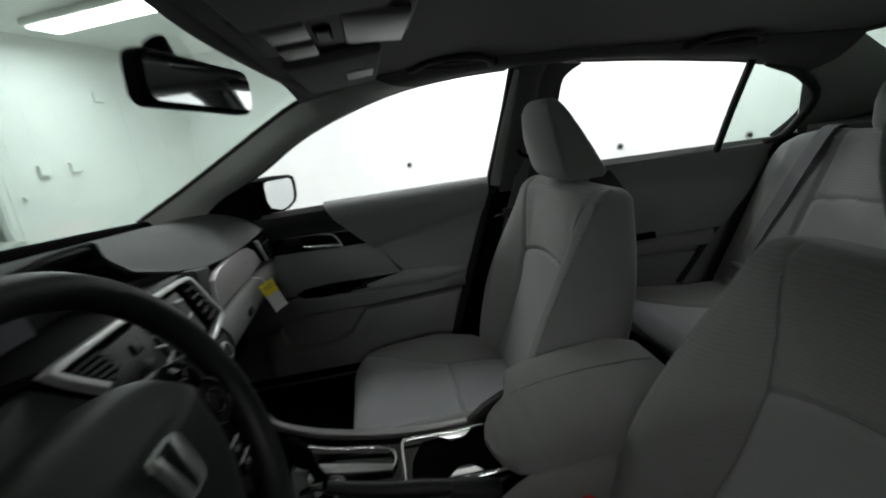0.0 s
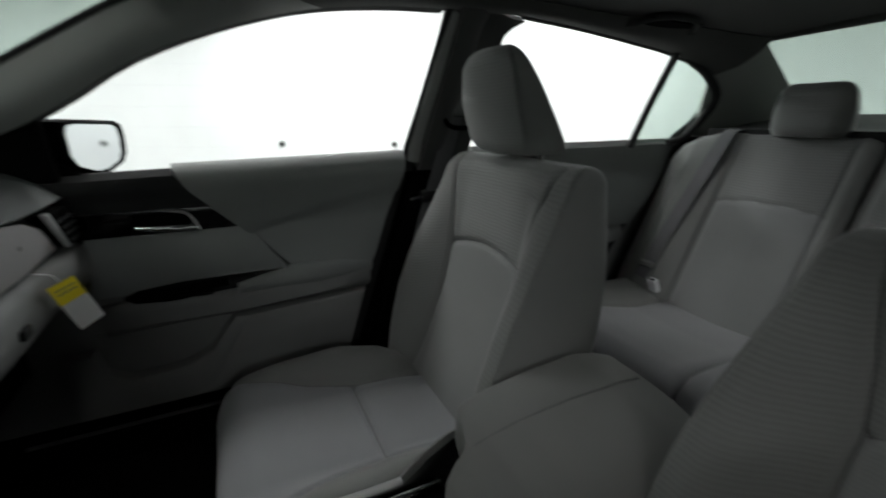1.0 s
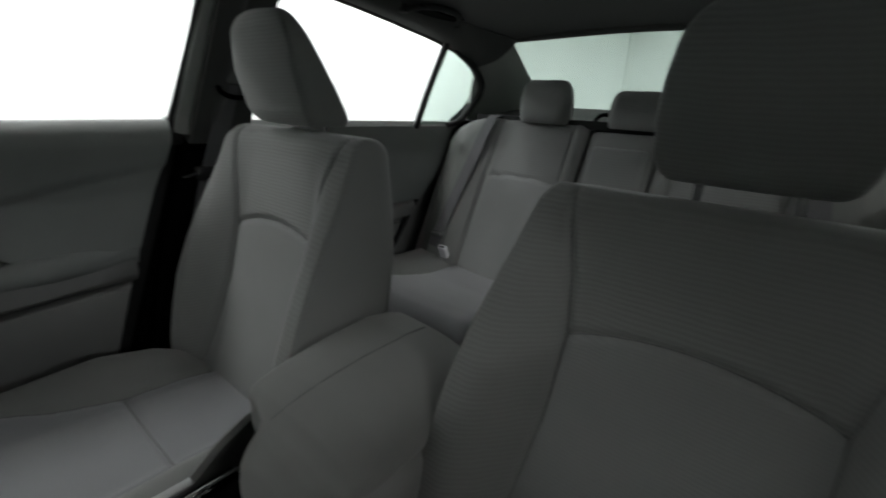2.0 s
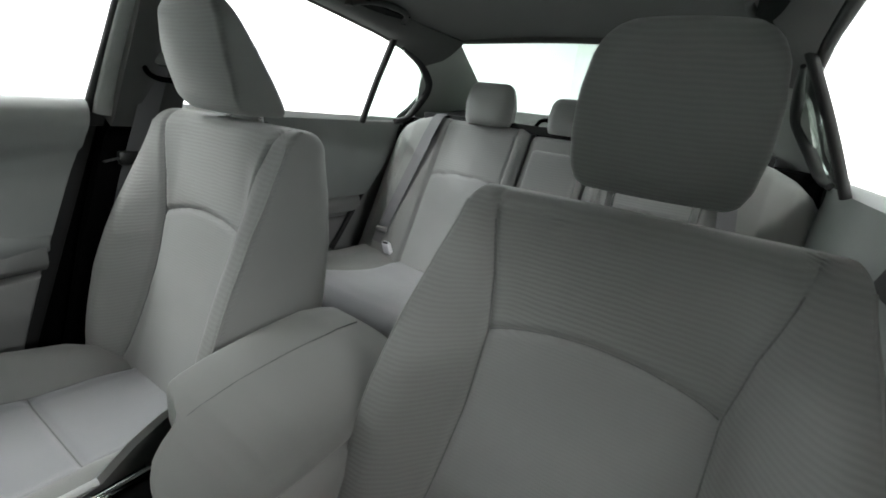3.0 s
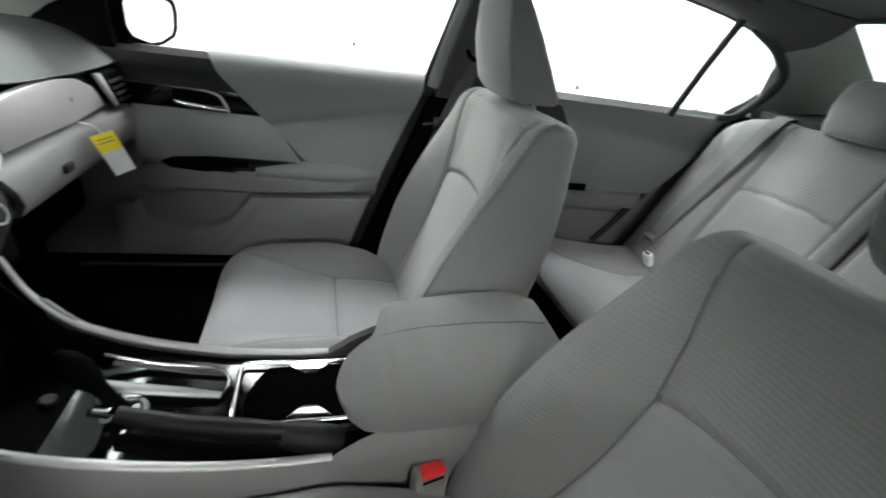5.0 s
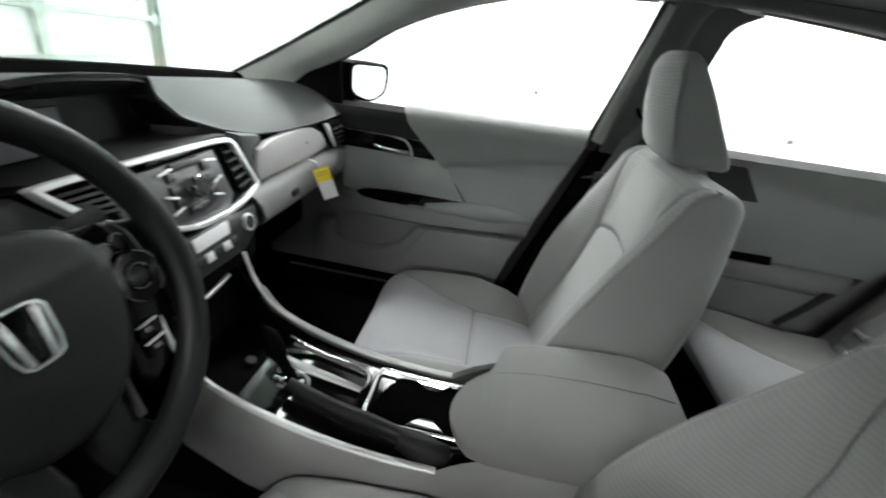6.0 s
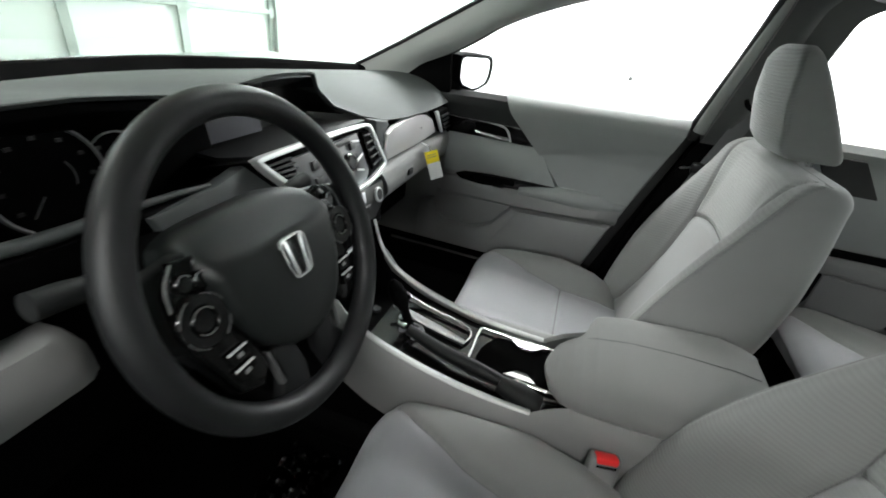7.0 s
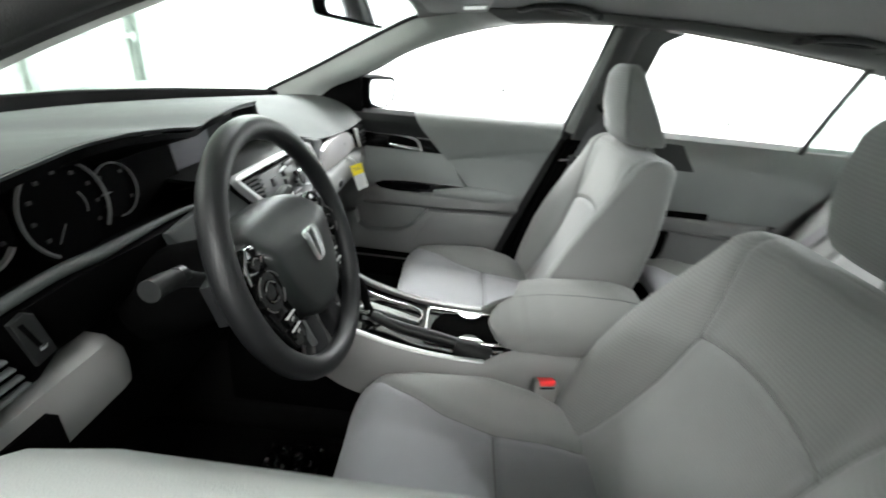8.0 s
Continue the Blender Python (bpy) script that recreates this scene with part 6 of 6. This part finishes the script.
# parking brake
brake = thing("parking_brake", (-0.06, 0.5, 0.58), "black parking brake lever lying in the console", "parking brake")
tube("grip", [(-0.045, 0.615, 0.618), (-0.055, 0.55, 0.602), (-0.066, 0.46, 0.592), (-0.072, 0.40, 0.585)], [0.011, 0.0135, 0.0145, 0.0145, 0.012], LEATHER, brake, "black brake grip", n=24, sides=14)
tube("release_button", [(-0.041, 0.640, 0.623), (-0.044, 0.622, 0.62)], 0.008, CHROME, brake, "chrome release button", n=4, sides=12)
tube("boot", [(-0.074, 0.41, 0.583), (-0.08, 0.36, 0.572), (-0.08, 0.33, 0.562)], [0.018, 0.024, 0.022], DARK, brake, "dark lever boot", n=10, sides=12)

# cup holder
cup = thing("cup_holder", (0.02, 0.38, 0.5), "black twin cup holder with chrome frame", "cup holder")
cz = 0.574
rim = [(-0.047, 0.29, cz), (-0.047, 0.34, cz), (-0.047, 0.40, cz + 0.001), (-0.047, 0.468, cz + 0.004), (-0.0465, 0.476, cz + 0.004), (-0.043, 0.481, cz + 0.004), (-0.035, 0.483, cz + 0.004), (0.0, 0.484, cz + 0.004), (0.035, 0.484, cz + 0.004), (0.068, 0.483, cz + 0.004), (0.076, 0.481, cz + 0.004), (0.0795, 0.476, cz + 0.004), (0.080, 0.468, cz + 0.004), (0.080, 0.40, cz + 0.001), (0.080, 0.34, cz), (0.080, 0.29, cz)]
tube("frame", rim, 0.0036, CHROME, cup, "chrome cup holder frame", n=120, sides=8, flat=0.7)
# flat plate; the shade inside the deep wells is put into its black
plate("well", [(-0.044, 0.285), (0.078, 0.285), (0.078, 0.48), (-0.044, 0.48)], (0, 0, cz - 0.008), (1, 0, 0), (0, 1, 0), 0.003, BLACK, cup, "flat black plate in place of the deep cup wells", 0)
for s, x in ((1, -0.04), (-1, 0.074)):
    plate("divider", [(x, 0.34), (x + s * 0.022, 0.362), (x + s * 0.022, 0.385), (x, 0.41)] if s > 0 else [(x, 0.34), (x, 0.41), (x - 0.022, 0.385), (x - 0.022, 0.362)], (0, 0, cz + 0.001), (1, 0, 0), (0, 1, 0), 0.006, CHROME, cup, "chrome divider tab", 0.001)

# armrest box
arm = thing("console_armrest", (0, 0.13, 0.5), "grey padded console armrest lid", "armrest")
LID_TOP = [(-0.03, 0.704), (0.03, 0.711), (0.12, 0.706), (0.20, 0.696), (0.25, 0.684), (0.29, 0.668), (0.315, 0.655), (0.336, 0.640)]


def lid_right(y):
    """Passenger edge of the lid: straight to a corner, then stepping in towards the nose."""
    return float(table(y, [(-0.03, 0.086), (-0.01, 0.098), (0.03, 0.104), (0.236, 0.104), (0.251, 0.101), (0.258, 0.094), (0.264, 0.074), (0.269, 0.050), (0.275, 0.032), (0.284, 0.022), (0.302, 0.015), (0.318, 0.004), (0.330, -0.014), (0.336, -0.035)]))


def lid_left(y):
    return float(table(y, [(-0.03, -0.112), (0.02, -0.126), (0.2, -0.132), (0.27, -0.128), (0.30, -0.118), (0.32, -0.10), (0.332, -0.075), (0.336, -0.055)]))


def lid_section(y, n=26):
    """Flat on the passenger half, rolling over to the driver's side; a round lower edge and a flat base."""
    r, l = lid_right(y), lid_left(y)
    top = float(table(y, LID_TOP))
    low = float(table(y, [(-0.03, 0.626), (0.2, 0.624), (0.27, 0.620), (0.30, 0.618), (0.32, 0.622), (0.336, 0.632)]))
    mid = 0.35 * r + 0.65 * min(r, 0.05)
    pts = []
    for a in np.linspace(0, math.pi / 2, 7):
        rr = min(0.012, (top - low) / 3)
        pts.append((r - rr + rr * math.cos(a), top - rr + rr * math.sin(a)))
    for q in np.linspace(0.15, 1, 3):
        pts.append((r - 0.012 + (mid - r + 0.012) * q, top + 0.001 * q))
    for a in np.linspace(0, math.pi / 2, n)[1:]:
        pts.append((mid + (l - mid) * math.sin(a) ** 0.95, low + 0.014 + (top - low - 0.014) * max(0.0, math.cos(a)) ** 0.62))
    for a in np.linspace(0, math.pi / 2, 6)[1:]:
        pts.append((l + 0.012 * (1 - math.cos(a)), low + 0.014 - 0.014 * math.sin(a)))
    pts.append((r - 0.004, low))
    pts.append((r, low + 0.006))
    return pts


V = []
lid_y = np.r_[np.linspace(-0.03, 0.22, 26), np.linspace(0.226, 0.336, 44)]
for y in lid_y:
    V += [(a, y, c) for a, c in lid_section(y)]
solid("lid", V, grid_faces(len(lid_y), len(V) // len(lid_y), True, True), CLOTH_SIDE, arm, "padded grey armrest lid", sharp=60)
tube("stitched_seam", [(0.006 + 0.05 * max(0.0, y - 0.05) ** 0.8, y, float(table(y, LID_TOP)) - 0.0016) for y in np.linspace(-0.02, 0.276, 14)], 0.0013, SEAM, arm, "dark stitched seam", n=40, sides=6)
block("bin", (-0.118, -0.06, 0.30), (0.098, 0.245, 0.628), PLASTIC, arm, "grey armrest bin", bevel=0.012)

# ---- small cabin things ----
buckle = thing("belt_buckle", (-0.16, 0.22, 0.5), "grey seat belt buckle with red release button", "seat belt buckle")
bm_ = pose(-0.153, 0.206, 0.555, -12, 4, -76)
block("housing", (-0.027, -0.013, -0.060), (0.027, 0.013, 0.022), PLASTIC, buckle, "grey buckle housing", 0.007, 3, bm_)
block("release_button", (-0.020, -0.0138, 0.010), (0.020, 0.007, 0.0236), RED, buckle, "red release button", 0.004, 2, bm_)
block("slot", (-0.018, -0.0136, 0.004), (0.018, -0.010, 0.0095), BLACK, buckle, "black tongue slot", 0.001, 1, bm_)
tube("strap", [(-0.156, 0.205, 0.505), (-0.160, 0.19, 0.44), (-0.16, 0.17, 0.36)], 0.022, BLACK, buckle, n=8, sides=8, flat=0.4)

mirror = thing("rear_view_mirror", (-0.005, 0.68, 1.265), "black rear view mirror hanging from the windscreen", "rear view mirror")
mo, mu, mv = Vector((0.012, 0.672, 1.266)), Vector((0.95, -0.31, -0.03)).normalized(), Vector((0.03, -0.06, 1)).normalized()
mv = (mv - mu * mv.dot(mu)).normalized()


def mirror_outline(w, h, r):
    return [(sx * (w - r) + r * math.cos(radians(a)), sy * (h - r) + r * math.sin(radians(a))) for sx, sy, a0 in ((1, 1, 0), (-1, 1, 90), (-1, -1, 180), (1, -1, 270)) for a in range(a0, a0 + 91, 18)]


plate("housing", mirror_outline(0.110, 0.033, 0.018), mo, mu, mv, 0.022, BLACK, mirror, "black mirror housing", 0.006)
plate("glass", mirror_outline(0.104, 0.027, 0.014), mo + mu.cross(mv) * 0.002, mu, mv, 0.003, MIRROR, mirror, "mirror glass", 0)
tube("stalk", [mo - mu.cross(mv) * 0.03, (-0.002, 0.705, 1.295), (0.0, 0.72, 1.32)], [0.014, 0.010, 0.018], BLACK, mirror, "black mirror stalk", n=12, sides=12)

oc = thing("overhead_console", (0, 0.48, 1.34), "dark grey overhead console with two map lights", "overhead console")
block("panel", (-0.11, 0.37, 1.322), (0.11, 0.61, 1.352), DARK, oc, "charcoal console panel", 0.012, 3, Matrix.Translation((0, 0.49, 1.337)) @ Matrix.Rotation(radians(-6), 4, "X") @ Matrix.Translation((0, -0.49, -1.337)))
for s in (-1, 1):
    block("map_light", (s * 0.055 - 0.04, 0.52, 1.311), (s * 0.055 + 0.04, 0.575, 1.322), BUTTON, oc, "pale map light lens", 0.004, 2, Matrix.Translation((0, 0.49, 1.337)) @ Matrix.Rotation(radians(-6), 4, "X") @ Matrix.Translation((0, -0.49, -1.337)))
block("switch_panel", (-0.03, 0.49, 1.316), (0.03, 0.515, 1.323), BLACK, oc, "black switch panel", 0.003)
for i in range(4):
    block("switch", (-0.024 + i * 0.013, 0.494, 1.313), (-0.015 + i * 0.013, 0.511, 1.317), BUTTON, oc, bevel=0.001)
block("glasses_lid", (-0.08, 0.385, 1.318), (0.08, 0.475, 1.330), BUTTON, oc, "grey storage lid", 0.005)

for s in (-1, 1):
    vis = thing("sun_visor", (s * 0.32, 0.5, 1.33), "grey cloth sun visor folded up against the headliner", "sun visor", "sun visors")
    block("board", (s * 0.315 - 0.19, 0.415, 1.303), (s * 0.315 + 0.19, 0.585, 1.322), LINER, vis, "grey visor board", 0.009, 3, Matrix.Translation((0, 0.5, 1.31)) @ Matrix.Rotation(radians(-7), 4, "X") @ Matrix.Translation((0, -0.5, -1.31)))
    tube("rod", [(s * 0.13, 0.57, 1.315), (s * 0.49, 0.57, 1.312)], 0.005, DARK, vis, "dark visor rod", n=6, sides=8)
    if s > 0:
        block("sticker", (0.27, 0.43, 1.2995), (0.36, 0.485, 1.3015), PAPER, vis, "pale warning sticker", 0.0, 1, Matrix.Translation((0, 0.5, 1.31)) @ Matrix.Rotation(radians(-7), 4, "X") @ Matrix.Translation((0, -0.5, -1.31)))

for s in (-1, 1):
    for y0, y1, zz in ((0.325, 0.110, 1.332), (-0.46, -0.69, 1.328)):
        if s < 0 and y0 > 0:
            continue
        gh = thing("grab_handle", (s * 0.49, (y0 + y1) / 2, zz), "dark grey roof grab handle, folded up", "grab handle", "grab handles")
        zg = float(roof_z((y0 + y1) / 2)) - 0.0255
        tube("grip", [(s * 0.503, y0, zz - 0.004), (s * 0.478, y0 - 0.010, zg - 0.010), (s * 0.450, y0 - 0.034, zg - 0.003), (s * 0.436, y0 - 0.07, zg), (s * 0.436, y1 + 0.07, zg), (s * 0.450, y1 + 0.034, zg - 0.003), (s * 0.478, y1 + 0.010, zg - 0.010), (s * 0.503, y1, zz - 0.004)], 0.0085, HANDLE, gh, "dark grey grip", n=48, sides=10)
        # black sheet on the liner, painting the shade of the grip's recess
        rows = [[(s * x, y0 + (y1 - y0) * (0.08 + 0.84 * w), roof_z((y0 + y1) / 2) - 0.0265 - 0.10 * (x - 0.44) - 0.003 * math.sin(math.pi * w)) for w in np.linspace(0, 1, 9)] for x in np.linspace(0.446, 0.506, 6)]
        sheet("recess", rows, 0.004 * s, BLACK, gh, "black sheet for the shaded recess behind the grip")
        for y in (y0, y1):
            block("mount", (s * 0.497 - 0.014, y - 0.014, zz - 0.010), (s * 0.497 + 0.014, y + 0.014, zz + 0.012), HANDLE, gh, "dark handle mount", 0.006)

# seat belts
for s in (-1, 1):
    fb = thing("front_seat_belt", (s * 0.72, 0.0, 0.45), "grey front seat belt hanging at the centre pillar", "seat belt", "front seat belts")
    ribbon("webbing", [(s * 0.675, -0.055, 1.13), (s * 0.70, -0.02, 0.98), (s * 0.715, 0.03, 0.80), (s * 0.72, 0.08, 0.55), (s * 0.72, 0.10, 0.42)], 0.046, 0.002, (0, 1, 0), BELT, fb, "grey belt webbing")
    guide = block("upper_guide", (s * 0.662 - 0.016, -0.095, 1.10), (s * 0.662 + 0.016, -0.005, 1.165), PLASTIC, fb, "grey upper belt anchor cover", 0.014, 3)
    tube("guide_loop", [(s * 0.655, -0.10, 1.10), (s * 0.648, -0.09, 1.078), (s * 0.648, -0.05, 1.068), (s * 0.648, -0.01, 1.078), (s * 0.655, 0.0, 1.10)], 0.006, BLACK, guide, "black belt loop", n=24, sides=8)
    block("tongue", (s * 0.706 - 0.008, -0.01, 0.868), (s * 0.706 + 0.008, 0.045, 0.90), BUTTON, fb, "grey belt tongue", 0.005)
    tube("tongue_plate", [(s * 0.70, 0.045, 0.885), (s * 0.70, 0.075, 0.878)], 0.008, DIM, fb, "metal tongue", n=4, sides=8, flat=0.25)
    rb = thing("rear_seat_belt", (s * 0.58, -0.9, 0.55), "grey rear seat belt lying over the bolster", "seat belt", "rear seat belts")
    ribbon("webbing", [(s * 0.50, -1.06, 1.062), (s * 0.505, -1.0, 1.060)] + [(s * (0.508 + 0.16 * (1.0 - z)), -0.714 - 0.462 * (z - 0.50) - 0.004 * (z < 0.7), z) for z in (1.0, 0.9, 0.8, 0.7, 0.62, 0.56)], 0.046, 0.002, (1, 0, 0), BELT, rb, "grey belt webbing")
    block("tongue", (s * 0.57 - 0.026, -0.772, 0.60), (s * 0.57 + 0.026, -0.752, 0.618), PLASTIC, rb, "grey belt tongue", 0.005)
    rk = thing("rear_belt_buckle", (s * 0.485, -0.69, 0.56), "pale rear seat belt buckle standing out of the bench", "seat belt buckle", "rear buckles")
    block("housing", (-0.016, -0.010, -0.03), (0.016, 0.010, 0.018), PALE, rk, "pale buckle face", 0.004, 2, pose(s * 0.487, -0.70, 0.572, -25, 0, 0))
    block("slot", (-0.010, -0.002, 0.0175), (0.010, 0.006, 0.0192), BLACK, rk, "black slot", 0.0, 1, pose(s * 0.487, -0.70, 0.572, -25, 0, 0))
cg = thing("centre_belt_guide", (0.1, -1.07, 1.035), "black centre belt guide on the parcel shelf", "belt guide")
block("base", (0.06, -1.12, 1.036), (0.15, -1.06, 1.06), BLACK, cg, bevel=0.008)
tube("hook", [(0.07, -1.09, 1.06), (0.085, -1.09, 1.085), (0.12, -1.09, 1.085), (0.14, -1.09, 1.06)], 0.007, BLACK, cg, n=16, sides=8)

# crumpled plastic film on the driver's floor
film = thing("floor_film", (-0.22, 0.78, 0.262), "crumpled clear plastic film on the black floor", "plastic film")
FILM = material("clear_film", (0.004, 0.004, 0.004), 0.1, vary=0.1, spec=0.6)
rows = [[(x, y, 0.268 + 0.028 * (0.5 + noise.noise(Vector((x * 34, y * 34, 0)))) * (0.6 + 0.4 * noise.noise(Vector((x * 90, y * 90, 3))))) for x in np.linspace(-0.32, -0.15, 44)] for y in np.linspace(0.70, 0.83, 34)]
sheet("film", rows, 0.001, FILM, film, "crumpled shiny film")
